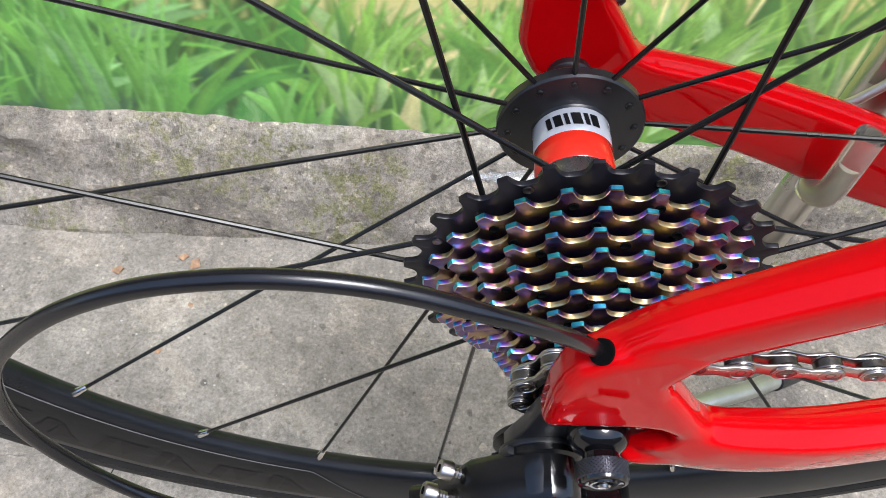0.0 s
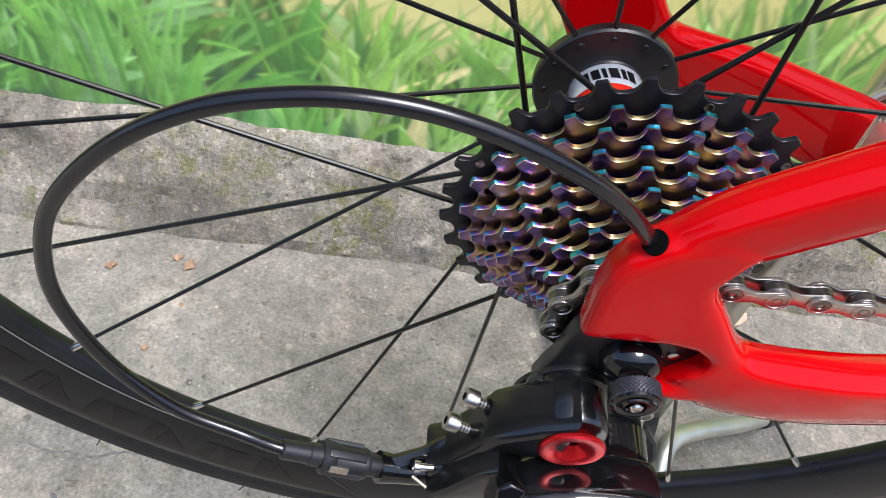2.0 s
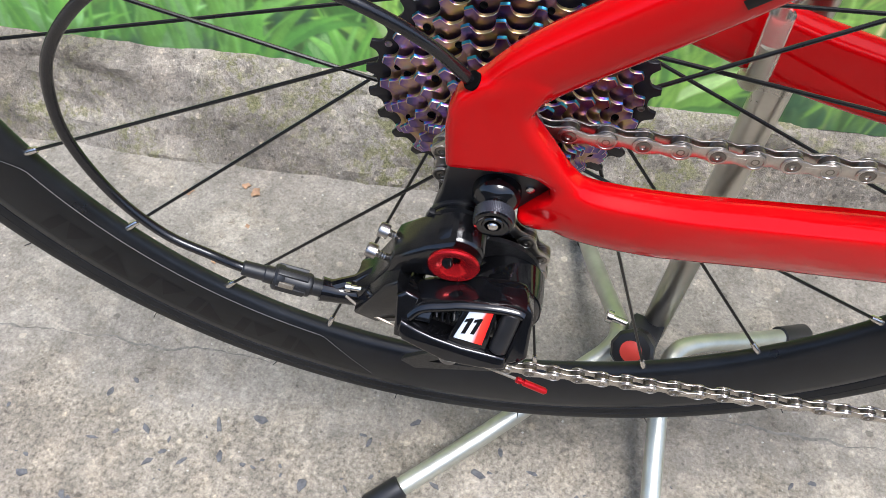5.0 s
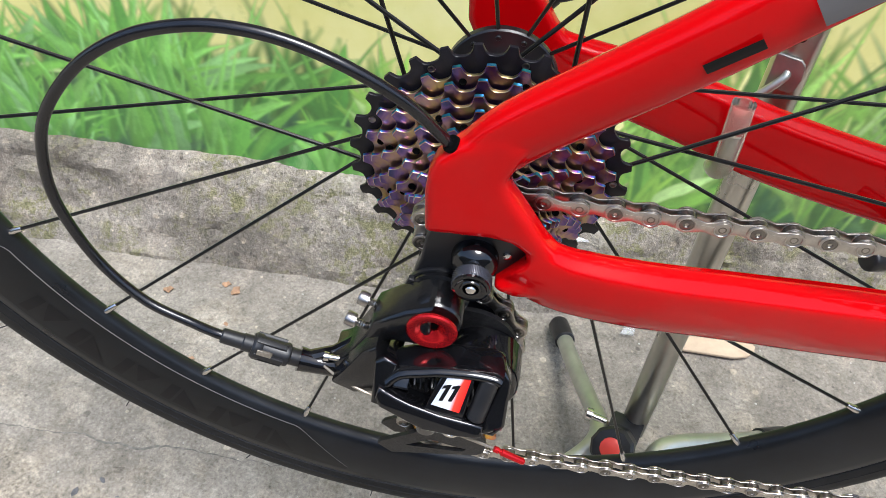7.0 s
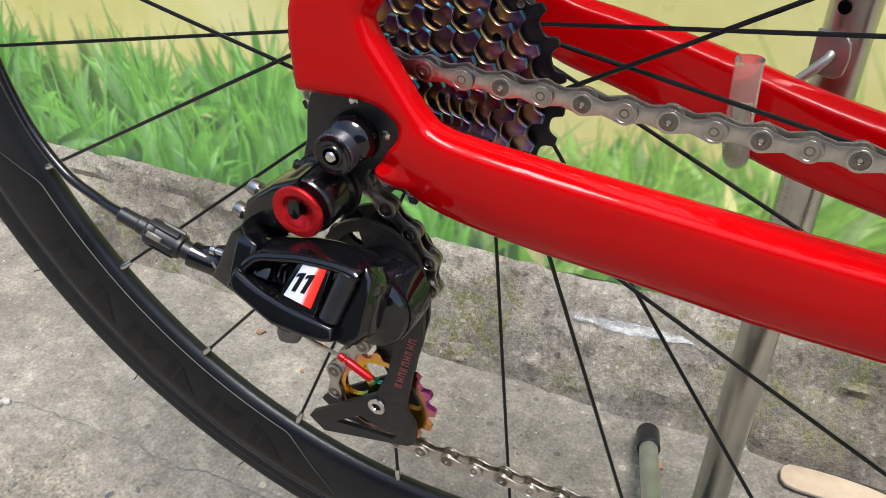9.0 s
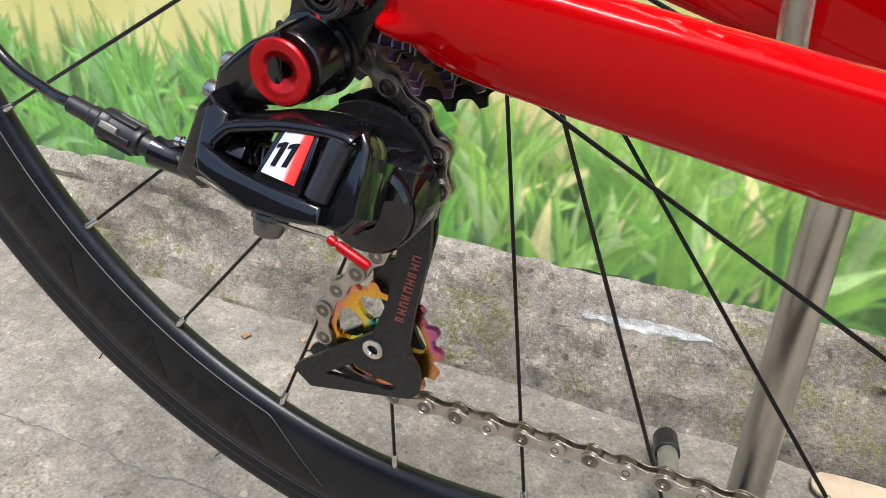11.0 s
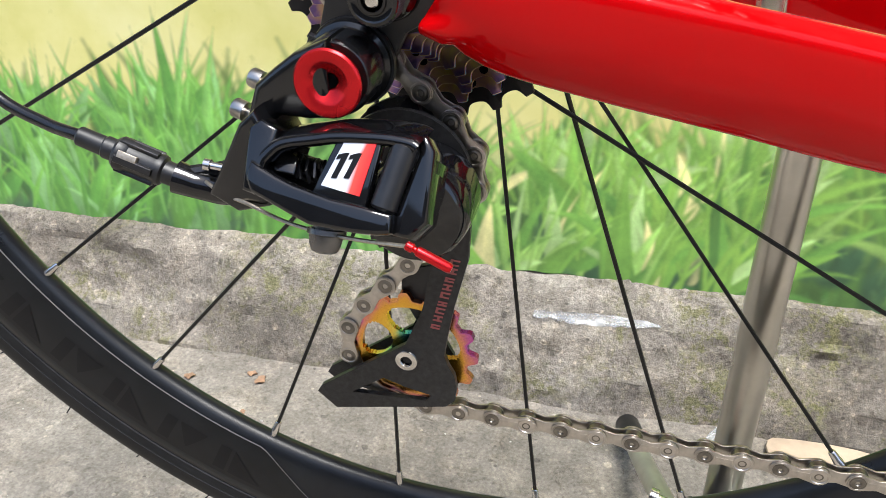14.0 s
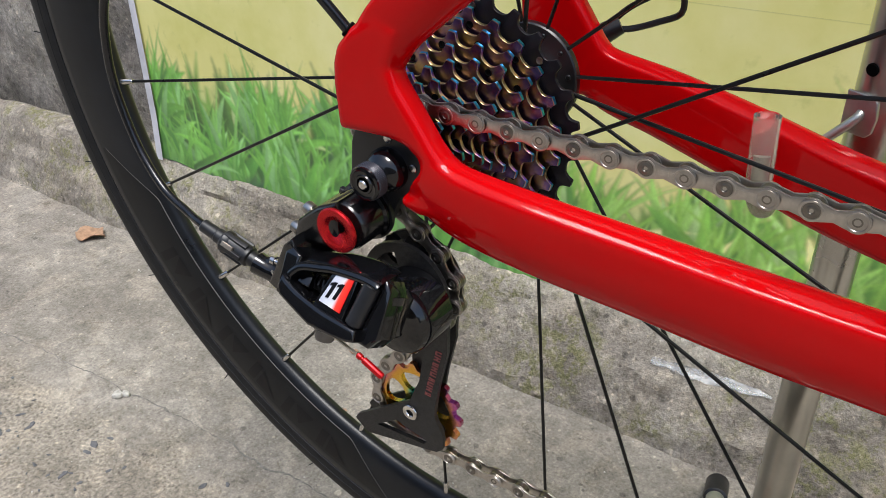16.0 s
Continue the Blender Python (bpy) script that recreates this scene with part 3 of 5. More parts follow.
def outer_share(v):
    """Share of the half width that the outer face reaches at height v (-1 to 1)."""
    return float(np.interp(v, [-1, -0.90, -0.72, -0.48, -0.20, 0.10, 0.40, 0.66, 0.84, 1], [0.10, 0.38, 0.62, 0.80, 0.93, 0.99, 1.0, 0.985, 0.93, 0.25]))


def around(poly, n):
    """The outline of a polygon in n even steps."""
    pts = [Vector(p) for p in poly] + [Vector(poly[0])]
    ends = [0.0]
    for p, q in zip(pts, pts[1:]):
        ends.append(ends[-1] + (q - p).length)
    return [(float(np.interp(ends[-1] * i / n, ends, [p.x for p in pts])), float(np.interp(ends[-1] * i / n, ends, [p.y for p in pts]))) for i in range(n)]


def loft(g, stations, seg=84, mirror=1):
    """stations: centre (from the axle), half height, half width; upright sections with the sharp edge outside."""
    loops = []
    pts = [Vector(s[0]) for s in stations]
    ring = around(SECTION, seg)
    for i, (c, h, w) in enumerate(stations):
        t = (pts[min(i + 1, len(pts) - 1)] - pts[max(i - 1, 0)]).normalized()
        side = Vector((0, 1, 0))
        side = (side - t * side.dot(t)).normalized()
        up = side.cross(t)
        if up.z < 0:
            up = -up
        loop = [AX + Vector(c) + up * (v * h) + side * (q * w) for q, v in ring]
        loops.append([(p.x, p.y * mirror, p.z) for p in loop])
    g.rings(loops)


def dense(stations, n=5):
    c = spline([s[0] for s in stations], n)
    hw = spline([(s[1], s[2], 0) for s in stations], n)
    return [(tuple(p), q.x, q.y) for p, q in zip(c, hw)]


CHAINSTAY = dense([((0.016, -0.0712, -0.0015), 0.0125, 0.0062), ((0.030, -0.0715, -0.0105), 0.0152, 0.0068), ((0.060, -0.0688, -0.0172), 0.0165, 0.0075), ((0.100, -0.0600, -0.0268), 0.0175, 0.0082),
                   ((0.140, -0.0512, -0.0365), 0.0185, 0.0088), ((0.200, -0.0435, -0.0455), 0.0185, 0.009), ((0.300, -0.036, -0.058), 0.019, 0.010), ((0.395, -0.031, -0.068), 0.021, 0.011)])
FAR_CHAINSTAY = dense([((0.016, -0.0712, -0.0015), 0.0125, 0.0062), ((0.030, -0.0718, -0.0100), 0.0155, 0.0068), ((0.060, -0.0715, -0.0172), 0.0170, 0.0075), ((0.100, -0.0672, -0.0270), 0.0183, 0.0082),
                       ((0.140, -0.0600, -0.0365), 0.0195, 0.0088), ((0.200, -0.0520, -0.0460), 0.0195, 0.009), ((0.300, -0.041, -0.058), 0.019, 0.010), ((0.395, -0.031, -0.068), 0.021, 0.011)])
SEATSTAY = dense([((-0.004, -0.0700, 0.0400), 0.0110, 0.0060), ((0.0085, -0.0706, 0.0550), 0.0114, 0.0064), ((0.045, -0.0708, 0.0838), 0.0113, 0.0066), ((0.073, -0.069, 0.1057), 0.0113, 0.0066),
                  ((0.15, -0.060, 0.166), 0.011, 0.0066), ((0.24, -0.042, 0.237), 0.011, 0.0066), ((0.30, -0.022, 0.286), 0.012, 0.007)])
DROPOUT = [(-0.0205, 0.0095), (-0.0212, 0.028), (-0.0203, 0.0365), (-0.0180, 0.0425), (-0.0110, 0.0500), (0.002, 0.0570), (0.012, 0.0520), (0.0085, 0.043), (0.0062, 0.0375), (0.0085, 0.0315), (0.0155, 0.0215), (0.0225, 0.0110), (0.0290, 0.0040),
           (0.036, -0.005), (0.036, -0.0135), (0.0250, -0.0180), (0.0140, -0.0190), (0.0065, -0.0160), (0.0070, -0.0128), (0.0140, -0.0095), (0.0172, -0.002), (0.0155, 0.005), (0.0105, 0.0088), (0.003, 0.0103), (-0.012, 0.0098)]
FAR_DROPOUT = DROPOUT[:17] + [(0.004, -0.0165), (-0.006, -0.0120), (-0.0135, -0.004), (-0.0180, 0.004)]
g = Geo()
for side in (1, -1):
    loft(g, CHAINSTAY if side > 0 else FAR_CHAINSTAY, mirror=side)
    loft(g, SEATSTAY, mirror=side)
    d = Geo()
    d.prism(DROPOUT if side > 0 else FAR_DROPOUT, 0.0655, 0.0772, 0.0035)
    if side < 0:
        d.v = [(x, -y, z) for x, y, z in d.v]
    g.put(d.v, d.f)
g.rod(A(0.405, -0.045, -0.07), A(0.405, 0.045, -0.07), 0.026, 32, edge=0.002)
g.rod(A(0.405, 0, -0.07), A(0.29, 0, 0.30), 0.02, 28)
frame_ob = part("frame", g, RED, bike, "glossy red carbon frame stays and dropouts", angle=60)
md = frame_ob.modifiers.new("blend", "REMESH")
md.mode, md.voxel_size, md.use_smooth_shade = "VOXEL", 0.0009, True
md = frame_ob.modifiers.new("smooth", "SMOOTH")
md.factor, md.iterations = 0.5, 7

# marks on the near seat stay
def stay_patch(name, u0, u1, lo, hi, mat, label):
    """A flat mark laid on the outer side of the seat stay; u along the stay, lo..hi across."""
    a, b = Vector((0.0104, 0.0575)), Vector((0.073, 0.1057))
    d = (b - a).normalized()
    nrm = Vector((-d.y, d.x))
    g = Geo()
    rows = []
    for i in range(9):
        u = u0 + (u1 - u0) * i / 8
        row = []
        for k in range(7):
            s = lo + (hi - lo) * k / 6
            p = a + d * u + nrm * s
            depth = 0.0708 - 0.00004 * u + 0.0066 * outer_share(s / 0.0113)
            row.append(A(p.x, -depth - 0.0004, p.y))
        rows.append(row)
    g.rings(rows, close=False, caps=(False, False))
    return part(name, g, mat, frame_ob, label)


stay_patch("stay_mark", 0.0535, 0.0700, -0.0042, -0.0004, BLACK_INK, "black rectangle printed on the stay")
stay_patch("stay_mark", 0.0845, 0.1080, -0.0052, 0.0040, GREY_INK, "dark grey block printed on the stay")

# port where the cable leaves the stay
port = A(-0.0131, -0.0730, 0.0478)
pn = Vector((-0.60, -0.36, 0.72)).normalized()
g = Geo()
g.lathe([(0.0026, -0.004), (0.0030, -0.003), (0.0031, 0.0010), (0.0029, 0.0012), (0.0004, 0.0012)], port, pn, 28, (False, True))
part("cable_port", g, HOLE, frame_ob, "dark round cable hole")

# ---- rear wheel
def ring_y(g, profile, seg=240, closed=True):
    """profile: (radius, y) closed loop, turned about the wheel's axis."""
    n = len(profile)
    verts = [AX + Vector((r * math.cos(2 * math.pi * j / seg), y, r * math.sin(2 * math.pi * j / seg))) for j in range(seg) for r, y in profile]
    faces = []
    for j in range(seg):
        k = (j + 1) % seg
        for i in range(n if closed else n - 1):
            m = (i + 1) % n
            faces.append((j * n + i, j * n + m, k * n + m, k * n + i))
    g.put(verts, faces)


RIM_SIDE = [(0.2722, 0.0), (0.2729, 0.0026), (0.2746, 0.0048), (0.2780, 0.0068), (0.2830, 0.0086), (0.290, 0.0103), (0.298, 0.0115), (0.3050, 0.0121), (0.3090, 0.0122), (0.3104, 0.0117), (0.3110, 0.0104)]
prof = RIM_SIDE + [(0.3100, 0.0085), (0.3100, -0.0085)] + [(r, -y) for r, y in RIM_SIDE[:0:-1]]
g = Geo()
ring_y(g, prof)
rim = part("rim", g, RIM, bike, "black deep-section alloy rim")
prof = [(0.3102, 0.0098), (0.3112, 0.0108), (0.3118, 0.0119), (0.3140, 0.0126), (0.3166, 0.0130), (0.3169, 0.0126), (0.3173, 0.0131), (0.3205, 0.0132), (0.3235, 0.0130), (0.3262, 0.0122), (0.3295, 0.0104), (0.3325, 0.0078), (0.3347, 0.0045), (0.3356, 0.0)]
prof = prof + [(r, -y) for r, y in prof[-2::-1]] + [(0.3100, -0.009), (0.3100, 0.009)]
g = Geo()
ring_y(g, prof)
tyre = part("tyre", g, RUBBER, rim, "black road tyre with fine moulding hairs")
g = Geo()
for i in range(46):
    a = 2 * math.pi * (i + 0.3) / 46
    y = -0.0123 if i % 2 else -0.004
    r = 0.326 if i % 2 else 0.335
    d = Vector((math.cos(a), 0, math.sin(a)))
    o = Vector((-math.sin(a), 0, math.cos(a))) * rng.uniform(-0.5, 0.5)
    p = AX + d * r + Vector((0, y, 0))
    g.rod(p, p + (d + o + Vector((0, -0.5, 0))).normalized() * 0.0042, 0.00035, 5)
tagged(part("moulding_hairs", g, RUBBER, tyre), kind="stuff")


def rim_y(r):
    for (r0, y0), (r1, y1) in zip(RIM_SIDE, RIM_SIDE[1:]):
        if r0 <= r <= r1:
            return y0 + (y1 - y0) * (r - r0) / (r1 - r0)
    return 0.0119


def rim_patch(g, a0, a1, lo, hi, lift, n=24, m=6):
    """A printed field on the rim's side between two angles; lo and hi give the radii along it."""
    rows = []
    for i in range(n + 1):
        t = i / n
        a = radians(a0 + (a1 - a0) * t)
        rows.append([])
        for k in range(m + 1):
            r = lo(t) + (hi(t) - lo(t)) * k / m
            rows[-1].append(AX + Vector((r * math.cos(a), -rim_y(r) - lift, r * math.sin(a))))
    g.rings(rows, close=False, caps=(False, False))


g = Geo()
low = lambda t: 0.2775 + 0.0235 * (max(0, 1 - t / 0.14) ** 1.2 + max(0, (t - 0.86) / 0.14) ** 1.2)
rim_patch(g, 196.5, 256.5, low, lambda t: 0.3040, 0.00025, 90, 8)
decal = part("rim_decal", g, RIM_DECAL, rim, "matt black decal with dark block marks")
g = Geo()
rim_patch(g, 196.5, 256.5, lambda t: low(t) - 0.0006, low, 0.0006, 90, 1)
part("decal_border", g, GREY_INK, decal)
g = Geo()
for k, a in enumerate((211.5, 218.0, 224.5, 231.0, 237.5, 244.0)):
    rim_patch(g, a, a + 1.3, lambda t: 0.2860, lambda t: 0.3012, 0.0005, 4, 4)
    if k % 2:
        rim_patch(g, a + 1.7, a + 5.2, lambda t: 0.2860 + 0.0145 * t, lambda t: 0.3012, 0.0005, 10, 4)
    else:
        rim_patch(g, a + 1.7, a + 4.8, lambda t: 0.2860, lambda t: 0.2870 + 0.0125 * (1 - abs(2 * t - 1)), 0.0005, 10, 4)
tagged(part("printed_pattern", g, RIM_INK, decal), kind="stuff")

# spokes: far side radial, near side crossing twice
HUB = AX + Vector((-0.0013, 0, -0.0025))
for k in range(24):
    a = radians(203.5 + 15 * k)
    tip = AX + Vector((0.2722 * math.cos(a), 0.0006 if k % 2 else -0.0006, 0.2722 * math.sin(a)))
    if k % 2:
        root = HUB + Vector((0.0215 * math.cos(a), 0.0405, 0.0215 * math.sin(a)))
    else:
        b = a + radians(-68 if (k // 2) % 2 == 0 else 68)
        root = HUB + Vector((0.0268 * math.cos(b), -0.0140 + (0.0012 if (k // 2) % 2 else -0.0012), 0.0268 * math.sin(b)))
    d = (root - tip).normalized()
    g = Geo()
    g.tube([root, root + (tip - root) * 0.5, tip + d * 0.004], 0.00094, 8)
    if k % 2:
        g.tube([root + Vector((0, 0.004, 0)), root + Vector((0, 0.001, 0)), root, root - d * 0.001], 0.0012, 8)
    part("spoke", g, SPOKE, rim, "thin black steel spoke" if k == 0 else "")
    g = Geo()
    g.lathe([(0.0013, 0.0085), (0.0017, 0.0078), (0.0019, 0.004), (0.0021, 0.0035), (0.0022, -0.002)], tip, d, 10)
    part("nipple", g, STEEL, rim, "silver spoke nipple" if k == 0 else "")

# ---- hub
g = Geo()
g.lathe([(0.0085, 0.062), (0.0085, 0.050), (0.0105, 0.049), (0.0105, 0.0445), (0.0150, 0.0440), (0.0255, 0.0432), (0.0262, 0.0424), (0.0262, 0.0392), (0.0255, 0.0384), (0.0170, 0.0380), (0.0140, 0.0374), (0.0133, 0.0362), (0.0130, -0.006), (0.0135, -0.010), (0.0200, -0.0110), (0.0300, -0.0122), (0.0300, -0.0158), (0.0150, -0.018)],
        HUB, (0, 1, 0), 64)
hub = part("hub", g, BLACK_SATIN, bike, "black rear hub with a wide flange")
for i in range(3):
    g = Geo()
    g.lathe([(0.0092, 0.0512 + 0.0028 * i), (0.0105, 0.0518 + 0.0028 * i), (0.0105, 0.0528 + 0.0028 * i), (0.0092, 0.0534 + 0.0028 * i)], HUB, (0, 1, 0), 40)
    part("spacer", g, BLACK_SATIN, hub)


def hub_band(y0, y1, mat, name, label, lift):
    g = Geo()
    g.lathe([(0.0134 + lift, y0), (0.0136 + lift, y0 + 0.0003), (0.0136 + lift, y1 - 0.0003), (0.0134 + lift, y1)], HUB, (0, 1, 0), 72, (False, False))
    return part(name, g, mat, hub, label)


hub_band(0.0262, 0.0366, SILVER_INK, "label_band", "silver hub label with black marks", 0.0)
hub_band(0.0152, 0.0263, RED_INK, "label_band", "red stripe of the hub label", 0.0001)
hub_band(0.0000, 0.0153, GUNMETAL, "label_band", "grey carbon-look stripe of the hub label", 0.0)
g = Geo()
for a, w in ((60, 12), (75, 7), (86, 14), (104, 6), (114, 12), (130, 8)):
    rows = []
    for i in range(6):
        rows.append([])
        for y in (0.0288, 0.0338):
            b = radians(a + w * i / 5 + (y - 0.0288) * 700)
            rows[-1].append(HUB + Vector((0.01385 * math.cos(b), y, 0.01385 * math.sin(b))))
    g.rings(rows, close=False, caps=(False, False))
tagged(part("label_print", g, BLACK_INK, hub), kind="stuff")

for k in range(12):
    a = radians(203.5 + 15 * (2 * k + 1))
    g = Geo()
    c = HUB + Vector((0.0222 * math.cos(a), 0.0384, 0.0222 * math.sin(a)))
    g.lathe([(0.0014, 0.0005), (0.0014, -0.0004), (0.0010, -0.0008), (0.0003, -0.0009)], c, (0, 1, 0), 12)
    part("spoke_head", g, SPOKE, hub, "black spoke head in the flange" if k == 0 else "")

# ---- cassette
TEETH = [28, 25, 23, 21, 19, 17, 15, 14, 13, 12, 11]
COG_Y = lambda i: -0.0225 - 0.00374 * i
g = Geo()
g.lathe([(0.0300, -0.0205), (0.0300, -0.0240), (0.0215, -0.0420), (0.0170, -0.0560), (0.0165, -0.0640), (0.0100, -0.0660)], HUB, (0, 1, 0), 48)
cassette = part("cassette", g, BLACK_STEEL, bike, "eleven sprocket cassette, heat-coloured steel")


def sprocket(teeth, y, thick, inner, turn, arms=0):
    """A toothed ring about the hub with hollowed valleys and blunt tips."""
    pitch_r = 0.0127 / (2 * math.sin(math.pi / teeth))
    tip, val = pitch_r + 0.0002, pitch_r - 0.0042
    shape = ((0.0, 0.0), (0.09, 0.015), (0.18, 0.08), (0.25, 0.22), (0.30, 0.44), (0.335, 0.72), (0.365, 0.97), (0.40, 1.0), (0.50, 1.0), (0.59, 1.0), (0.62, 0.96), (0.65, 0.70), (0.69, 0.42), (0.75, 0.20), (0.83, 0.07), (0.92, 0.015))
    g = Geo()
    outer = []
    for t in range(teeth):
        for ph, f in shape:
            outer.append((2 * math.pi * (t + ph) / teeth + turn, val + (tip - val) * f, f))
    n = len(outer)
    rings = []
    for depth, cut, lip in ((-thick / 2, 0.0004, 0), (-thick / 2 + 0.0002, 0.0001, 1), (thick / 2 - 0.0002, 0.0, 1), (thick / 2, 0.0003, 0)):
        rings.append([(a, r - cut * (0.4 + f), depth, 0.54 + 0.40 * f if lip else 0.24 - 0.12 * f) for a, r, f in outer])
    # faces run from near-black at the inner edge to gold at the valleys
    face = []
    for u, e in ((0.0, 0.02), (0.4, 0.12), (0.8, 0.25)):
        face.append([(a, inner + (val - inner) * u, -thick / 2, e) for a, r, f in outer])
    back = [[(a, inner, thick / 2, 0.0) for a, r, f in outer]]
    allr = face + rings + back
    verts, vals = [], []
    for ring in allr:
        for a, r, d, e in ring:
            verts.append(HUB + Vector((r * math.cos(a), y + d, r * math.sin(a))))
            vals.append(e)
    m = len(allr)
    faces = [(i * n + j, i * n + (j + 1) % n, ((i + 1) % m) * n + (j + 1) % n, ((i + 1) % m) * n + j) for i in range(m) for j in range(n)]
    g.put(verts, faces, vals)
    return g


for i, t in enumerate(TEETH):
    val_next = 0.0127 / (2 * math.sin(math.pi / TEETH[min(i + 1, 10)])) - 0.0045
    inner = max(0.0165, val_next - 0.006) if i < 10 else 0.0165
    if i == 0:
        inner = 0.030
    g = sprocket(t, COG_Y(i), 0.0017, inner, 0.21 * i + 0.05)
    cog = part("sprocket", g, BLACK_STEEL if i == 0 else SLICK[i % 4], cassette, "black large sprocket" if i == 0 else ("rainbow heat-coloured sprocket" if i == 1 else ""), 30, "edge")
    # near-black discs paint the shade in the holes; the largest carries steel rivets
    g = Geo()
    r_h = 0.0127 / (2 * math.sin(math.pi / t)) - 0.0062
    if i < 9:
        for k in range(t // 2 if i else 9):
            a = 2 * math.pi * k / (t // 2 if i else 9) + 0.3 * i
            c = HUB + Vector((r_h * math.cos(a), COG_Y(i) - 0.0009, r_h * math.sin(a)))
            g.lathe([(0.0015, 0.0), (0.0015, -0.0003), (0.0012, -0.00035), (0.0008, -0.0001)], c, (0, 1, 0), 12)
        tagged(part("rivets_and_holes", g, HOLE if i else STEEL_DARK, cog), kind="stuff")
g = Geo()
g.lathe([(0.0155, -0.0625), (0.0165, -0.0630), (0.0165, -0.0650), (0.0120, -0.0655), (0.0110, -0.0640)], HUB, (0, 1, 0), 40)
part("lockring", g, BLACK_SATIN, cassette)

# ---- quick release: knurled nut near, lever far
QR = AX + Vector((-0.0015, 0, -0.0048))
g = Geo()
g.lathe([(0.0035, -0.066), (0.0084, -0.0682), (0.0088, -0.0700), (0.0089, -0.0725), (0.0086, -0.0742), (0.0080, -0.0757), (0.0070, -0.0770), (0.0058, -0.0778), (0.0050, -0.0785), (0.0050, -0.0812)], QR, (0, 1, 0), 40)
nut = part("axle_nut", g, BLACK_GLOSS, bike, "black quick-release nut with a knurled ring")
g = Geo()
seg, loops = 144, []
for i, h in enumerate((-0.0808, -0.0811, -0.0816, -0.0821, -0.0826, -0.0831, -0.0836, -0.0842, -0.0848, -0.0854, -0.0860)):
    r0 = 0.0069 if 0 < i < 10 else 0.0065
    loops.append([QR + Vector(((r0 + (0.0004 if (j // 2 + i) % 2 and 0 < i < 10 else 0)) * math.cos(2 * math.pi * j / seg), h, (r0 + (0.0004 if (j // 2 + i) % 2 and 0 < i < 10 else 0)) * math.sin(2 * math.pi * j / seg))) for j in range(seg)])
g.rings(loops)
part("knurled_ring", g, KNURL, nut, "knurled black grip", angle=12)
g = Geo()
g.lathe([(0.0069, -0.0856), (0.0067, -0.0865), (0.0058, -0.0868), (0.0052, -0.0864), (0.0040, -0.0864), (0.0037, -0.0869), (0.0030, -0.0869), (0.0027, -0.0860)], QR, (0, 1, 0), 40)
part("nut_face", g, BLACK_GLOSS, nut)
g = Geo()
g.lathe([(0.0019, -0.0855), (0.0019, -0.0872), (0.0015, -0.0877), (0.0006, -0.0878)], QR, (0, 1, 0), 24)
part("skewer_end", g, STEEL, nut, "bright steel skewer end")
g = Geo()
g.rod(A(0, 0.062, -0.002), A(0, 0.092, -0.002), 0.0085, 24, edge=0.001)
arm = [A(0.004, 0.090, -0.001), A(0.014, 0.096, 0.006), A(0.020, 0.099, 0.0095)]
g.tube(arm, [0.006, 0.0055, 0.0045], 12)
loop = [A(0.018, 0.099, 0.0070), A(0.026, 0.101, 0.0080), A(0.038, 0.102, 0.0125), A(0.0495, 0.102, 0.0185), A(0.0480, 0.102, 0.0290), A(0.036, 0.101, 0.0260), A(0.024, 0.100, 0.0190), A(0.016, 0.099, 0.0115)]
g.tube(spline(loop, 4), 0.0017, 8)
part("release_lever", g, BLACK_SATIN, bike, "black open-loop quick-release lever")

# ---- derailleur hanger
g = Geo()
g.prism([(-0.0120, 0.0125), (0.0165, 0.0120), (0.0185, 0.000), (0.0120, -0.0120), (0.002, -0.0175), (-0.0040, -0.0300), (-0.0150, -0.0370), (-0.0235, -0.0320), (-0.0252, -0.0250), (-0.0235, -0.0170), (-0.0215, -0.0100), (-0.0208, -0.0040), (-0.0200, 0.0020), (-0.0182, 0.0070), (-0.0150, 0.0110)], 0.0650, 0.0705, 0.001)
hanger = part("derailleur_hanger", g, BLACK_SATIN, bike, "black alloy derailleur hanger screwed to the frame")
for x, z in ((-0.0012, 0.0077), (0.0100, -0.0022)):
    g = Geo()
    g.lathe([(0.0017, 0.0), (0.0017, 0.0009), (0.0012, 0.0012)], A(x, -0.0703, z), (0, -1, 0), 16)
    part("hanger_screw", g, STEEL, hanger)

# ---- rear derailleur
BK = (-0.0137, -0.0261)
g = Geo()
g.lathe([(0.0098, 0.0690), (0.0120, 0.0700), (0.0122, 0.0740), (0.0110, 0.0748), (0.0108, 0.0860), (0.0100, 0.0872), (0.0060, 0.0874)], A(BK[0], 0, BK[1]), (0, -1, 0), 48)
g.prism([(-0.0136, -0.0145), (-0.0240, -0.0192), (-0.0300, -0.0236), (-0.0360, -0.0284), (-0.0390, -0.0365), (-0.0471, -0.0529), (-0.0525, -0.0565), (-0.0520, -0.0615), (-0.0425, -0.0650), (-0.0395, -0.0615), (-0.0338, -0.0415), (-0.0298, -0.0370), (-0.0206, -0.0375), (-0.0137, -0.0368)], 0.0725, 0.0905, 0.0026)
g.prism([(-0.0335, -0.0330), (-0.0386, -0.0375), (-0.0471, -0.0529), (-0.0515, -0.0600), (-0.0425, -0.0650), (-0.0320, -0.0620), (-0.0285, -0.0450)], 0.0760, 0.0975, 0.0016)
mech = part("rear_derailleur", g, BLACK_SEMI, bike, "black eleven speed rear derailleur with a red bolt")
g = Geo()
g.lathe([(0.0128, 0.0702), (0.0130, 0.0712), (0.0128, 0.0722)], A(BK[0], 0, BK[1]), (0, -1, 0), 48)
g.box(A(-0.0248, -0.0730, -0.0205), (0.0026, 0.0028, 0.0044), (0, 20, 0), 0.0006)
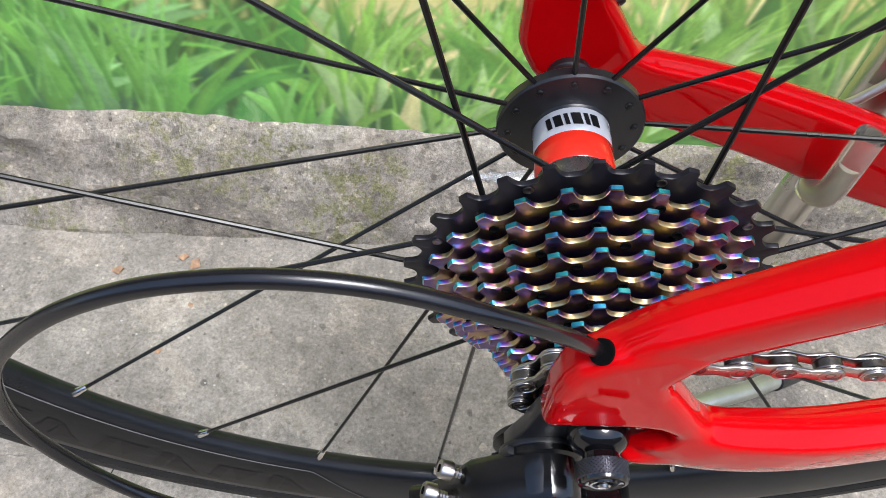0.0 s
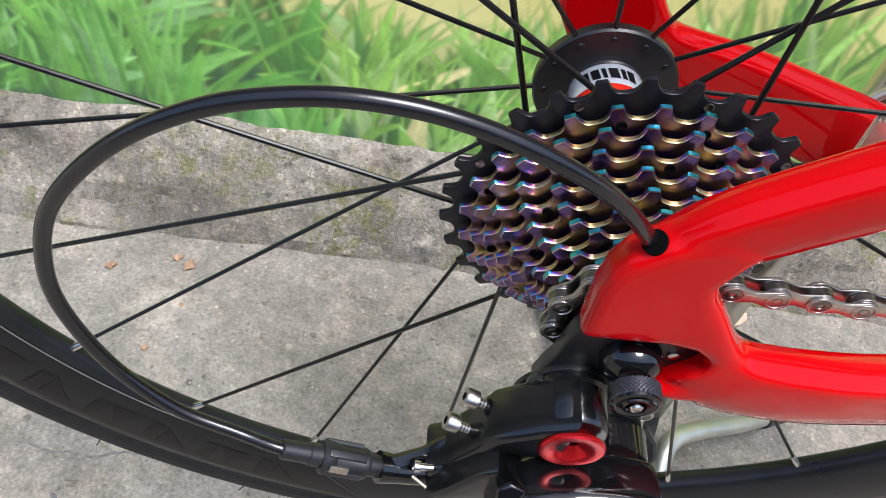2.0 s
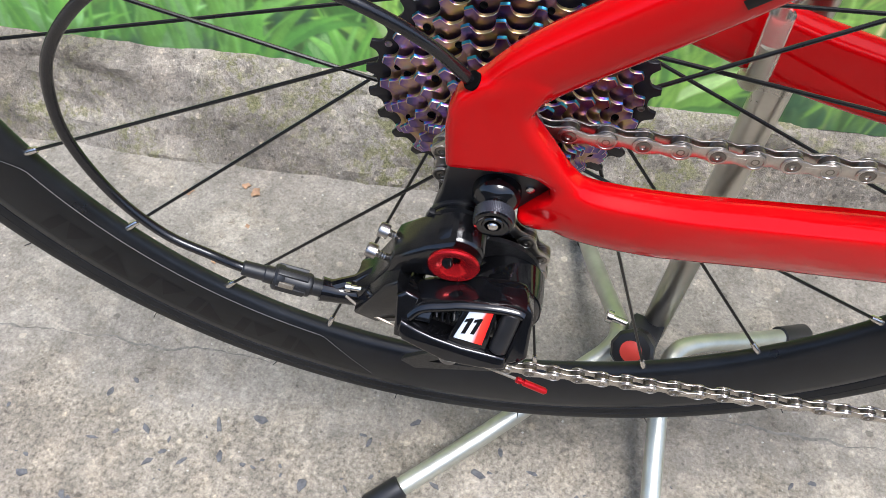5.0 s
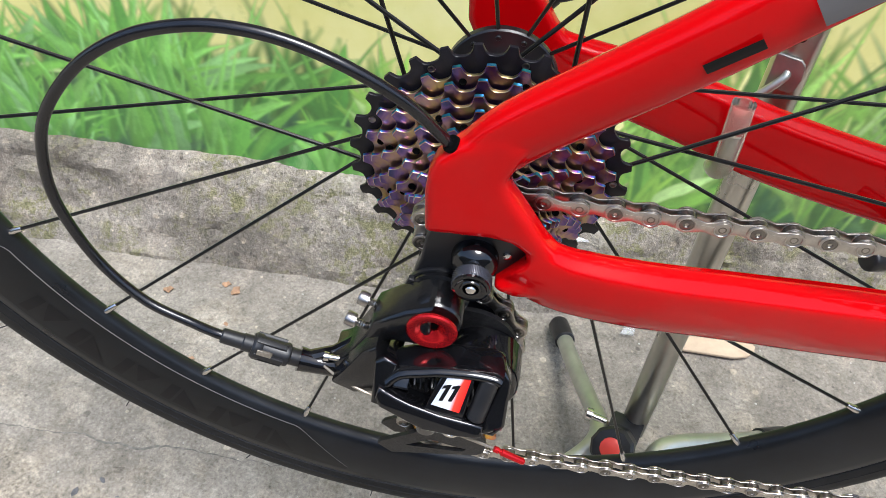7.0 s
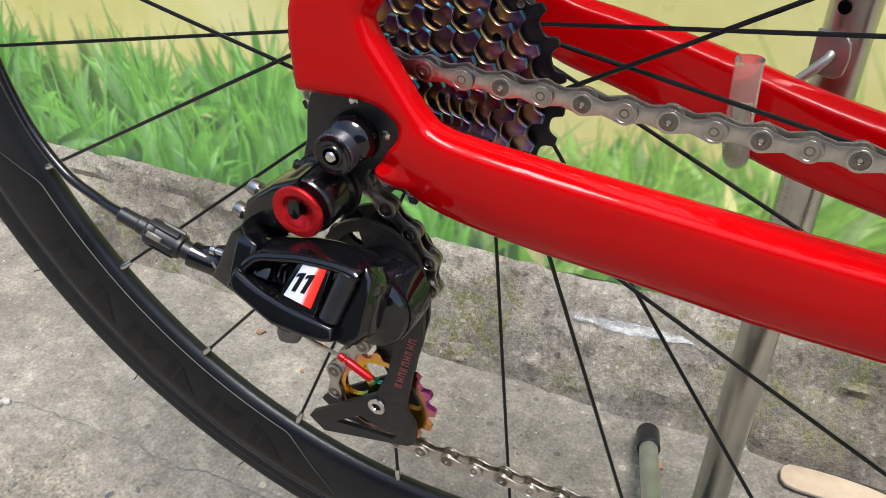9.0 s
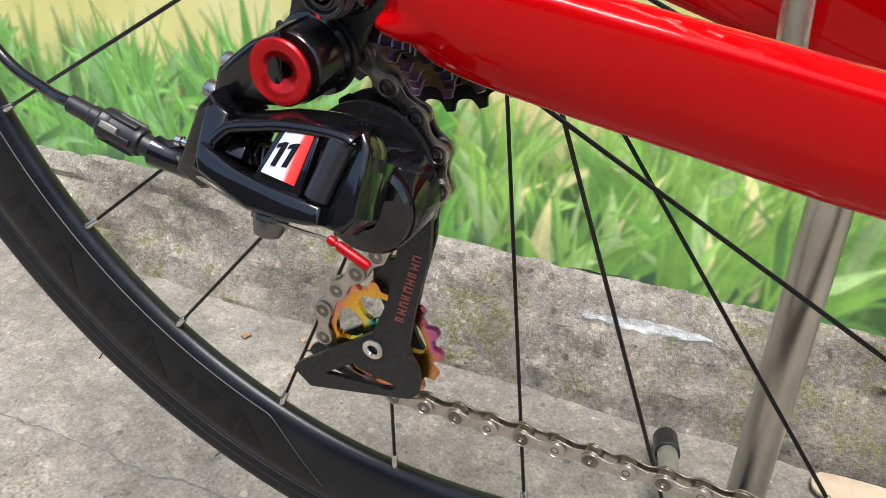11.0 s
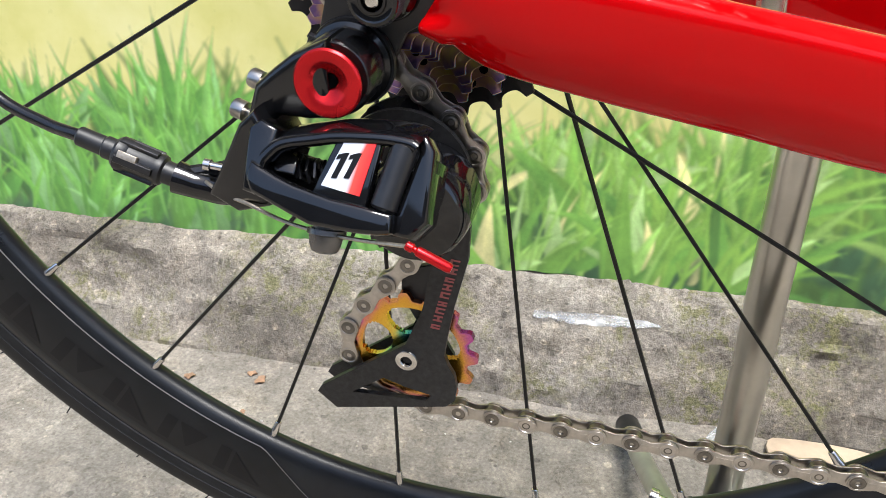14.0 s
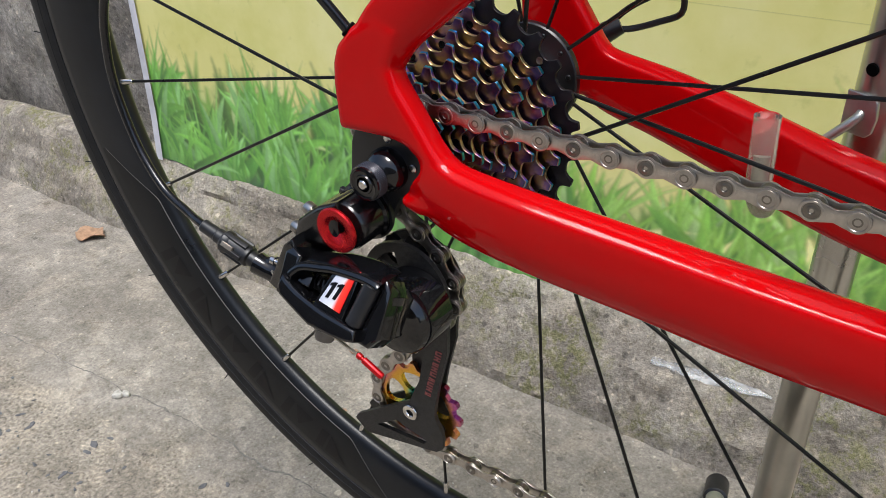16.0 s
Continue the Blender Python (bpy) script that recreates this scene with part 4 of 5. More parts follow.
part("stop_washer", g, BLACK_SATIN, mech)
g = Geo()
g.lathe([(0.0055, 0.0868), (0.0086, 0.0896), (0.0096, 0.0904), (0.0097, 0.0913), (0.0092, 0.0919), (0.0066, 0.0919), (0.0054, 0.0913), (0.0040, 0.0901), (0.0029, 0.0894), (0.0024, 0.0890), (0.0023, 0.0880)], A(BK[0], 0, BK[1]), (0, -1, 0), 48)
cap = part("mounting_bolt", g, RED_ANO, mech, "red anodised mounting bolt")
g = Geo()
g.lathe([(0.0022, 0.0881), (0.0022, 0.0887), (0.0020, 0.0888)], A(BK[0], 0, BK[1]), (0, -1, 0), 6)
part("hex_socket", g, HOLE, cap)
for x, y, z in ((-0.0415, -0.0755, -0.0322), (-0.0459, -0.0800, -0.0402)):
    d = Vector((-0.90, 0.12, 0.30)).normalized()
    p = A(x, y, z)
    g = Geo()
    g.lathe([(0.0026, 0.0030), (0.0030, 0.0024), (0.0030, -0.0010), (0.0016, -0.0012)] + [(0.0016 if i % 2 else 0.0013, -0.0014 - 0.0005 * i) for i in range(14)], p, d, 20)
    screw = part("limit_screw", g, CHAIN, mech, "silver limit screw")
    g = Geo()
    g.lathe([(0.0014, 0.00305), (0.0012, 0.0015)], p, d, 6, (True, True))
    part("hex_socket", g, HOLE, screw)
    g = Geo()
    g.lathe([(0.0030, -0.0052), (0.0034, -0.0056), (0.0036, -0.0120), (0.0030, -0.0125)], p, d, 20)
    part("screw_boss", g, BLACK_SEMI, mech)
g = Geo()
g.tube([A(-0.0455, -0.0850, -0.0630), A(-0.0540, -0.0862, -0.0640), A(-0.0610, -0.0872, -0.0625), A(-0.0670, -0.0878, -0.0605)], [0.0060, 0.0048, 0.0046, 0.0052], 14)
g.tube([A(-0.0440, -0.0790, -0.0545), A(-0.0530, -0.0830, -0.0585), A(-0.0640, -0.0872, -0.0600)], [0.0034, 0.0026, 0.0030], 10)
part("cable_stop", g, BLACK_GLOSS, mech, "black cable stop arm")
g = Geo()
g.lathe([(0.0012, 0.0), (0.0012, 0.004), (0.0019, 0.0042), (0.0019, 0.0062), (0.0012, 0.0064)], A(-0.0500, -0.0885, -0.0555), Vector((-1, -0.05, 0.12)), 14)
part("adjuster_screw", g, STEEL, mech)
b0, b1 = A(-0.0672, -0.0878, -0.0603), A(-0.0852, -0.0892, -0.0532)
d = (b1 - b0).normalized()
L = (b1 - b0).length
g = Geo()
g.lathe([(0.0034, -0.0015), (0.0036, 0.0), (0.0037, 0.0036), (0.0047, 0.0042), (0.0050, 0.0052), (0.0046, 0.0066), (0.0047, L - 0.0042), (0.0053, L - 0.0034), (0.0054, L - 0.0010), (0.0046, L), (0.0034, L)], b0, d, 28)
barrel = part("barrel_adjuster", g, PLASTIC, mech, "black plastic barrel adjuster with slots")
u = d.orthogonal().normalized()
v = d.cross(u)
for i in range(5):
    a = 2 * math.pi * i / 5 + 1.0
    rad = u * math.cos(a) + v * math.sin(a)
    g = Geo()
    tng = d.cross(rad)
    c = b0 + d * (L * 0.60) + rad * 0.0048
    g.prism([(-0.0056, -0.0012), (0.0066, -0.0012), (0.0066, 0.0012), (-0.0056, 0.0012)], -0.0006, 0.0010, 0.0004, (c, d, tng, rad))
    part("grip_rib", g, PLASTIC, barrel)
g = Geo()
c = b0 + d * (L * 0.62)
g.prism([(-0.0030, -0.0011), (0.0030, -0.0011), (0.0030, 0.0011), (-0.0030, 0.0011)], 0.0050, 0.0062, 0.0002, (c, d, d.cross(Vector((-0.1, -0.82, 0.55))).normalized(), Vector((-0.1, -0.82, 0.55)).normalized()))
part("window", g, WIRE, barrel, "pale inner sleeve showing through the slot")

# parallelogram, in the slanting plane of its outer face
PN, PV, PU = Vector((0, -0.853, 0.522)), Vector((0, 0.522, 0.853)), Vector((1, 0, 0))
PO = A(-0.0032, -0.1057, -0.0424)
PF = (PO, PU, PV, PN)
g = Geo()
bar = spline([(-0.0246, 0.0022, 0), (-0.0215, 0.0056, 0), (-0.0181, 0.0072, 0), (-0.0111, 0.0086, 0), (-0.0045, 0.0098, 0), (0.0076, 0.0104, 0), (0.0150, 0.0098, 0), (0.0172, 0.0088, 0)], 5)
BU, BD = PV * 0.906 + PN * 0.423, PN * 0.906 - PV * 0.423
loops = []
for i, c in enumerate(bar):
    tng = (bar[min(i + 1, len(bar) - 1)] - bar[max(i - 1, 0)]).normalized()
    k = 0.55 if i in (0, len(bar) - 1) else 1.0
    loops.append([PO + PU * (c.x - tng.y * hh) + PV * c.y - PN * 0.0066 + BU * (tng.x * hh) + BD * dd for hh, dd in [(0.0024 * k * math.copysign(abs(math.sin(2 * math.pi * j / 28)) ** 0.8, math.sin(2 * math.pi * j / 28)), 0.0082 * k * math.copysign(abs(math.cos(2 * math.pi * j / 28)) ** 0.7, math.cos(2 * math.pi * j / 28))) for j in range(28)]])
g.rings(loops)
g.prism([(-0.0275, -0.0010), (-0.0245, -0.0025), (-0.0197, -0.0046), (-0.0146, -0.0064), (-0.0039, -0.0090), (0.0056, -0.0102), (0.0130, -0.0114), (0.0130, -0.0162), (0.0096, -0.0170), (0.0034, -0.0172), (-0.0093, -0.0164), (-0.0153, -0.0141), (-0.0266, -0.0095), (-0.0285, -0.0060)], -0.0130, 0.0012, 0.0013, PF)
g.prism([(-0.0300, -0.0090), (-0.0262, -0.0100), (-0.0235, 0.0000), (-0.0215, 0.0080), (-0.0265, 0.0105), (-0.0300, 0.0080)], -0.0260, -0.0004, 0.0014, PF)
link = part("outer_link", g, BLACK_GLOSS, mech, "glossy black outer link")
g = Geo()
fn = Vector((0.10, -0.66, 0.74)).normalized()
fu = (PU - fn * PU.dot(fn)).normalized()
g.prism([(-0.0034, 0.0031), (-0.0006, 0.0040), (0.0034, 0.0014), (0.0033, -0.0036), (-0.0027, -0.0030)], -0.0040, 0.0, 0.0006, (PO - PU * 0.0200 - PN * 0.0045, fu, fn.cross(fu), fn))
part("inner_facet", g, BLACK_GLOSS, link, "polished slanting facet inside the link")
g = Geo()
g.prism([(-0.0040, 0.0078), (0.0080, 0.0080), (0.0052, -0.0104), (-0.0100, -0.0082)], -0.0040, -0.0004, 0.0006, PF)
panel = part("panel", g, BLACK_GLOSS, link)
STK = [(-0.0073, -0.0058), (0.0035, -0.0077), (0.0065, 0.0065), (-0.0024, 0.0058)]
g = Geo()
g.prism(STK, -0.0005, 0.0000, 0.0, PF)
g.a = [0.0, 1.0, 1.0, 0.0] * 2
part("sticker", g, STICKER, panel, "silver and red sticker with the number 11", attribute="edge")
g = Geo()
for x, y in ((-0.0047, -0.0036), (-0.0013, -0.0034)):
    one = [(0, 0), (0.0015, 0), (0.0015, 0.0068), (0.0005, 0.0068), (-0.0012, 0.0061), (-0.0012, 0.0049), (0, 0.0053)]
    g.prism([(x + u + 0.40 * v, y + v) for u, v in one], 0.0, 0.0003, 0.0, PF)
part("number", g, BLACK_INK, panel, "black slanting number 11")
g = Geo()
g.rod(PO + PU * 0.0137 + PV * 0.0070 - PN * 0.0024, PO + PU * 0.0094 - PV * 0.0106 - PN * 0.0024, 0.0036, 24, edge=0.0008)
part("hinge_pin", g, BLACK_SATIN, link, "black satin hinge barrel")
g = Geo()
g.prism([(0.0160, 0.0108), (0.0190, 0.0098), (0.0212, 0.0060), (0.0212, -0.0126), (0.0173, -0.0172), (0.0125, -0.0166), (0.0128, -0.0110), (0.0170, 0.0050)], -0.0160, -0.0030, 0.0014, PF)
part("hinge_block", g, BLACK_GLOSS, link)
g = Geo()
g.prism([(-0.0300, -0.0100), (0.0130, -0.0150), (0.0150, -0.0030), (-0.0260, 0.0050)], -0.0260, -0.0180, 0.002, PF)
part("inner_link", g, BLACK_SATIN, mech)
g = Geo()
g.tube([PO + PU * (-0.020 + 0.0004 * i) + PV * (-0.0005 - 0.00006 * i) + PN * (-0.0105) + (PV * math.cos(i * 1.1) + PN * math.sin(i * 1.1)) * 0.0034 for i in range(90)], 0.0006, 6)
part("return_spring", g, BLACK_SATIN, mech, "dark coil spring inside the linkage")

# knuckle at the cage, a rounded shell
g = Geo()
c = A(0.0068, 0, -0.0665)
g.lathe([(0.0150, 0.0660), (0.0168, 0.0672), (0.0168, 0.0745), (0.0165, 0.0800), (0.0158, 0.0840), (0.0145, 0.0858), (0.0100, 0.0868), (0.0060, 0.0872), (0.0052, 0.0862), (0.0005, 0.0860)], c, (0, -1, 0), 56)
g.prism([(0.0150, -0.0130), (0.0200, -0.0120), (0.0215, 0.0040), (0.0185, 0.0070)], -0.0220, -0.0050, 0.002, PF)
knuckle = part("cage_knuckle", g, BLACK_GLOSS, mech, "rounded glossy black cage knuckle")
g = Geo()
for a in (-150, -140, -128):
    p = c + Vector((0.0140 * math.cos(radians(a)), -0.0835, 0.0140 * math.sin(radians(a))))
    g.box(p, (0.0016, 0.0020, 0.0060), (0, -a - 60, 0), 0.0004)
tagged(part("ribs", g, BLACK_SATIN, knuckle), kind="stuff")
g = Geo()
p = A(-0.0118, -0.1062, -0.0655)
g.lathe([(0.0040, 0.008), (0.0040, 0.0034), (0.0054, 0.0032), (0.0055, 0.0018), (0.0048, 0.0014), (0.0044, -0.0012), (0.0036, -0.0030), (0.0022, -0.0036), (0.0012, -0.0034)], p, Vector((0.05, 0.42, 0.90)), 26)
part("pinch_bolt", g, GUNMETAL, mech, "dark steel cable pinch bolt")
g = Geo()
w = spline([A(-0.0560, -0.0900, -0.0600), A(-0.0479, -0.0950, -0.0605), A(-0.0380, -0.0985, -0.0612), A(-0.0279, -0.1000, -0.0642), A(-0.0150, -0.1045, -0.0640), A(-0.0004, -0.1110, -0.0612), A(0.0160, -0.1175, -0.0575)], 6)
g.tube(w, 0.0006, 8)
part("inner_cable", g, WIRE, mech, "bare steel inner cable")
g = Geo()
t0, t1 = A(0.0148, -0.1176, -0.0570), A(0.0270, -0.1186, -0.0620)
g.lathe([(0.0009, 0), (0.0013, 0.0004), (0.0013, 0.002), (0.0009, 0.0024), (0.0009, 0.0030), (0.0014, 0.0034), (0.0014, 0.0122), (0.0010, 0.0131)], t0, t1 - t0, 14)
part("cable_end", g, RED_ANO, mech, "red crimped cable end cap")

# cage plates
P1, P2 = Vector((-0.001, -0.0630)), Vector((-0.0026, -0.1352))


def arc(c, r, a0, a1, n):
    return [(c[0] + r * math.cos(radians(a0 + (a1 - a0) * i / n)), c[1] + r * math.sin(radians(a0 + (a1 - a0) * i / n))) for i in range(n + 1)]


g = Geo()
outline = [(0.0036, -0.1130), (0.0085, -0.0880), (0.0060, -0.0845)] + [(-0.0085, -0.0838)] + arc(P1, 0.0218, 255, -12, 28)[1:] + [(0.0203, -0.0790), (0.0196, -0.0910), (0.0146, -0.1110), (0.0120, -0.1250), (0.0112, -0.1310), (0.0124, -0.1350), (0.0148, -0.1395), (0.0156, -0.1450), (0.0148, -0.1510), (0.0115, -0.1542), (0.0062, -0.1554), (-0.0315, -0.1632), (-0.0386, -0.1566), (-0.0368, -0.1535), (-0.0030, -0.1285)]
hole = [(-0.0245, -0.1542), (-0.0120, -0.1452), (-0.0040, -0.1478), (0.0062, -0.1500), (0.0040, -0.1530)]


window = arc(P1, 0.0172, 105, 188, 9) + arc(P1, 0.0108, 188, 105, 7)


def bridged(outline, slot):
    """The outline joined to a slot inside it along a hairline."""
    k = min(range(len(outline)), key=lambda i: (Vector(outline[i]) - Vector(slot[0])).length)
    area = sum(p[0] * q[1] - q[0] * p[1] for p, q in zip(outline, outline[1:] + outline[:1]))
    s_area = sum(p[0] * q[1] - q[0] * p[1] for p, q in zip(slot, slot[1:] + slot[:1]))
    s = slot if area * s_area < 0 else [slot[0]] + slot[:0:-1]
    s0 = s[0]
    return outline[:k + 1] + s + [(s0[0] + 0.00002, s0[1]), (outline[k][0] + 0.00002, outline[k][1])] + outline[k + 1:]


def plate_with_slot(g, outline, slot, d0, d1, second):
    g.prism(bridged(bridged(outline, slot), second), d0, d1)


plate_with_slot(g, outline, hole, 0.0646, 0.0668, window)
cage = part("cage_plate", g, CARBON, mech, "black carbon cage plate with red lettering")
g = Geo()
inner_outline = [(p[0] - (0.0030 if p[0] > 0.005 and p[1] < -0.07 else 0.0005), p[1]) for p in outline]
plate_with_slot(g, inner_outline, hole, 0.0532, 0.0550, window)
part("cage_plate", g, CARBON, mech, "black inner cage plate")
g = Geo()
up = Vector((0.0075, 0, 0.0285)).normalized()
run = Vector((up.z, 0, -up.x))
for i in range(9):
    o = A(0.0064, -0.0669, -0.1195) + up * (0.0034 * i)
    fr = (o, run, up, Vector((0, -1, 0)))
    k = 0.0024 if i % 3 else 0.0018
    g.prism([(0, 0), (0.0032, 0.0005), (0.0032, 0.0011), (0, 0.0006)], 0, 0.0002, 0.0, fr)
    g.prism([(0, k - 0.0006), (0.0032, k - 0.0001), (0.0032, 0.0005 + k), (0, k)], 0, 0.0002, 0.0, fr)
    g.prism([(0.0013 if i % 2 else 0.0, 0.0006), (0.0022 if i % 2 else 0.0009, 0.0008), (0.0022 if i % 2 else 0.0009, k - 0.0003), (0.0013 if i % 2 else 0.0, k - 0.0005)], 0, 0.0002, 0.0, fr)
tagged(part("printed_line", g, CAGE_INK, cage, "red bars in place of lettering"), kind="stuff")
for c2, r in ((P2, 0.0036),):
    g = Geo()
    g.lathe([(0.0040, 0.0667), (0.0042, 0.0672), (0.0040, 0.0678), (0.0022, 0.0680), (0.0018, 0.0672)], A(c2.x, 0, c2.y), (0, -1, 0), 28, (True, False))
    bolt = part("pulley_bolt", g, STEEL, cage, "silver pulley bolt with a hex socket")
    g = Geo()
    g.lathe([(0.0019, 0.0674), (0.0018, 0.0655)], A(c2.x, 0, c2.y), (0, -1, 0), 6, (False, True))
    part("hex_socket", g, HOLE, bolt)

def jockey(centre, teeth, windows, turn, y0, y1):
    """A toothed guide wheel with rounded windows."""
    pr = 0.0243 if teeth > 12 else 0.0127 / (2 * math.sin(math.pi / teeth))
    per = 18
    n = teeth * per
    g = Geo()
    rad = []
    for j in range(n):
        ph = (j % per) / per
        f = min(1.0, max(0.0, 1.25 - (abs(ph - 0.5) / 0.27) ** 1.8))
        rad.append(pr - 0.0030 + 0.0034 * f)
    levels = [0.0040, 0.0062, 0.0074, 0.0084, 0.0094, 0.0106, 0.0120, 0.0134, 0.0148, 0.0160, 0.0170, 0.0178, 0.0186, 0.0196, None]
    m = len(levels)
    verts, vals = [], []
    for y in (y0, y1):
        for i, lv in enumerate(levels):
            for j in range(n):
                a = 2 * math.pi * j / n + turn
                r = rad[j] if lv is None else lv
                verts.append(A(centre.x + r * math.cos(a), y, centre.y + r * math.sin(a)))
                vals.append(0.10 + 0.56 * (i / (m - 1)) ** 1.5 + 0.14 * (i == m - 1) + 0.10 * math.sin(3 * a))

    def solid(i, j):
        lv = (levels[i] + (levels[i + 1] or 0.021)) / 2
        ph = ((j + 0.5) / n * windows) % 1.0
        k = abs(ph - 0.5) * 2
        return not (0.0074 < lv < 0.0187 and k < 0.82 - 0.45 * (abs(lv - 0.0132) / 0.0058) ** 3)

    faces = []
    keep = [[solid(i, j) for j in range(n)] for i in range(m - 1)]
    off = m * n
    for i in range(m - 1):
        for j in range(n):
            k = (j + 1) % n
            if not keep[i][j]:
                continue
            a, b, c3, d3 = i * n + j, i * n + k, (i + 1) * n + k, (i + 1) * n + j
            faces.append((a, d3, c3, b))
            faces.append((off + a, off + b, off + c3, off + d3))
            if i == 0 or not keep[i - 1][j]:
                faces.append((a, b, off + b, off + a))
            if i == m - 2 or not keep[i + 1][j]:
                faces.append((d3, off + d3, off + c3, c3))
            if not keep[i][(j - 1) % n]:
                faces.append((a, off + a, off + d3, d3))
            if not keep[i][k]:
                faces.append((b, c3, off + c3, off + b))
    g.put(verts, faces, vals)
    return g


part("jockey_wheel", jockey(P2, 15, 5, 1.03, -0.0612, -0.0588), SLICK_PULLEY, mech, "rainbow anodised jockey wheel with windows", 30, "edge")
part("jockey_wheel", jockey(P1, 11, 5, 0.1, -0.0612, -0.0588), BLACK_STEEL, mech, "black upper jockey wheel", 30, "edge")
g = Geo()
g.prism([(-0.0060, -0.1030), (0.0060, -0.0990), (0.0060, -0.1160), (-0.0010, -0.1240), (-0.0064, -0.1140)], 0.0555, 0.0585, 0.0005)
part("chain_guard", g, PLASTIC, mech, "black plate between the guide wheels")

# ---- chain
CY = -0.0600


def chain_path():
    """Centre line of the chain in x and z from the axle: upper run, sprocket, guide wheels, lower run."""
    hub = Vector((-0.0013, -0.0025))
    pts = []
    r0, r1, r2 = 0.0222, 0.0225, 0.0243
    top = math.radians(91)
    for i in range(60):
        x = 0.3753 - i * (0.3753 - hub.x - r0 * math.cos(top)) / 60
        pts.append(Vector((x, hub.y + r0 * math.sin(top) - 0.0006 - 0.050 * max(0, x) + 0.05 * max(0, x) ** 2)))

    def cross(c0, ra, c1, rb, sgn):
        d = c1 - c0
        base = math.atan2(d.y, d.x)
        al = math.acos((ra + rb) / d.length)
        return base + sgn * al, base + sgn * al + math.pi

    a0, a1 = cross(hub, r0, P1, r1, -1)
    a0 = a0 % (2 * math.pi)
    for i in range(40):
        a = top + (a0 - top) * i / 39
        pts.append(hub + Vector((math.cos(a), math.sin(a))) * r0)
    b0, b1 = cross(P1, r1, P2, r2, 1)
    a1 = a1 % (2 * math.pi)
    b0 = b0 % (2 * math.pi)
    while a1 < b0:
        a1 += 2 * math.pi
    for i in range(40):
        a = a1 + (b0 - a1) * i / 39
        pts.append(P1 + Vector((math.cos(a), math.sin(a))) * r1)
    b1 = b1 % (2 * math.pi)
    end = math.radians(268)
    while b1 > end:
        b1 -= 2 * math.pi
    for i in range(40):
        a = b1 + (end - b1) * i / 39
        pts.append(P2 + Vector((math.cos(a), math.sin(a))) * r2)
    last = pts[-1]
    for i in range(1, 60):
        x = last.x + 0.38 * i / 59
        pts.append(Vector((x, last.y - 0.045 * (x - last.x) + 0.03 * (x - last.x) ** 2)))
    return pts


def resample(pts, step):
    out, need = [pts[0]], step
    for p, q in zip(pts, pts[1:]):
        d = (q - p).length
        while d >= need:
            p = p + (q - p) * (need / d)
            d = (q - p).length
            out.append(p)
            need = step
        need -= d
    return out


pins = resample(chain_path(), 0.0127)


def chain_y(i):
    x, z = pins[i]
    return CY + 0.010 * max(0, x - 0.02) / 0.35


def link_outline(r, waist):
    pts = arc((0.00635, 0), r, -118, 118, 14) + [(0.0, waist)] + arc((-0.00635, 0), r, 62, 298, 14) + [(0.0, -waist)]
    return pts


def link_mesh(name, half, thick, r, waist, mat, bars):
    g = Geo()
    axes = (Vector((0, 0, 0)), Vector((1, 0, 0)), Vector((0, 0, 1)), Vector((0, -1, 0)))
    for s in (1, -1):
        g.prism(link_outline(r, waist), min(s * half, s * (half + thick)), max(s * half, s * (half + thick)), 0.00025, axes, 2)
    for sx in (-0.00635, 0.00635):
        g.lathe([(0.0034, half + thick - 0.0001), (0.0033, half + thick + 0.00018), (0.0028, half + thick + 0.00022), (0.0026, half + thick - 0.0001)], (sx, 0, 0), (0, -1, 0), 22, (False, False))
    if bars:
        for k in range(4):
            g.prism([(-0.0031 + 0.0017 * k, -0.0009), (-0.0020 + 0.0017 * k, -0.0009), (-0.0020 + 0.0017 * k, 0.0009), (-0.0031 + 0.0017 * k, 0.0009)], half + thick, half + thick + 0.00006, 0, axes)
    return g.mesh(name, mat)


OUTER = link_mesh("outer_link_plates", 0.00185, 0.00095, 0.0038, 0.0021, CHAIN, True)
INNER = link_mesh("inner_link_plates", 0.00110, 0.00070, 0.0039, 0.0024, CHAIN, False)
g = Geo()
for i, p in enumerate(pins):
    c = A(p.x, chain_y(i), p.y)
    g.lathe([(0.0038, -0.00105), (0.0038, 0.00105)], c, (0, 1, 0), 18)
    g.lathe([(0.0004, -0.00258), (0.0008, -0.00264), (0.0010, -0.00298), (0.0014, -0.00304), (0.0017, -0.0029), (0.0018, -0.00284), (0.0026, -0.00286), (0.0026, -0.0026), (0.0019, -0.0025), (0.0019, 0.00295), (0.0012, 0.0031)], c, (0, 1, 0), 18)
chain = part("chain", g, STEEL_DARK, bike, "silver bicycle chain with pressed links")
for i in range(len(pins) - 1):
    p, q = pins[i], pins[i + 1]
    ob = new("chain_link", OUTER if i % 2 else INNER)
    a = math.degrees(math.atan2(q.y - p.y, q.x - p.x))
    m = A((p.x + q.x) / 2, (chain_y(i) + chain_y(i + 1)) / 2, (p.y + q.y) / 2)
    ob.matrix_basis = pose(m.x, m.y, m.z, 0, -a, 0)
    ob.parent = chain

# black rounded part of unknown use, between the chain and the far stay
g = Geo()
g.tube(spline([A(0.1865, 0.0190, -0.0650), A(0.1890, 0.0200, -0.0655), A(0.1960, 0.0230, -0.0670), A(0.2150, 0.0300, -0.0690), A(0.2350, 0.0400, -0.0660)], 5), [0.0030, 0.0048, 0.0058, 0.0062, 0.0064, 0.0065] + [0.0065] * 15, 18)
part("black_nub", g, PLASTIC, bike, "black rounded part of unknown use beside the chain")

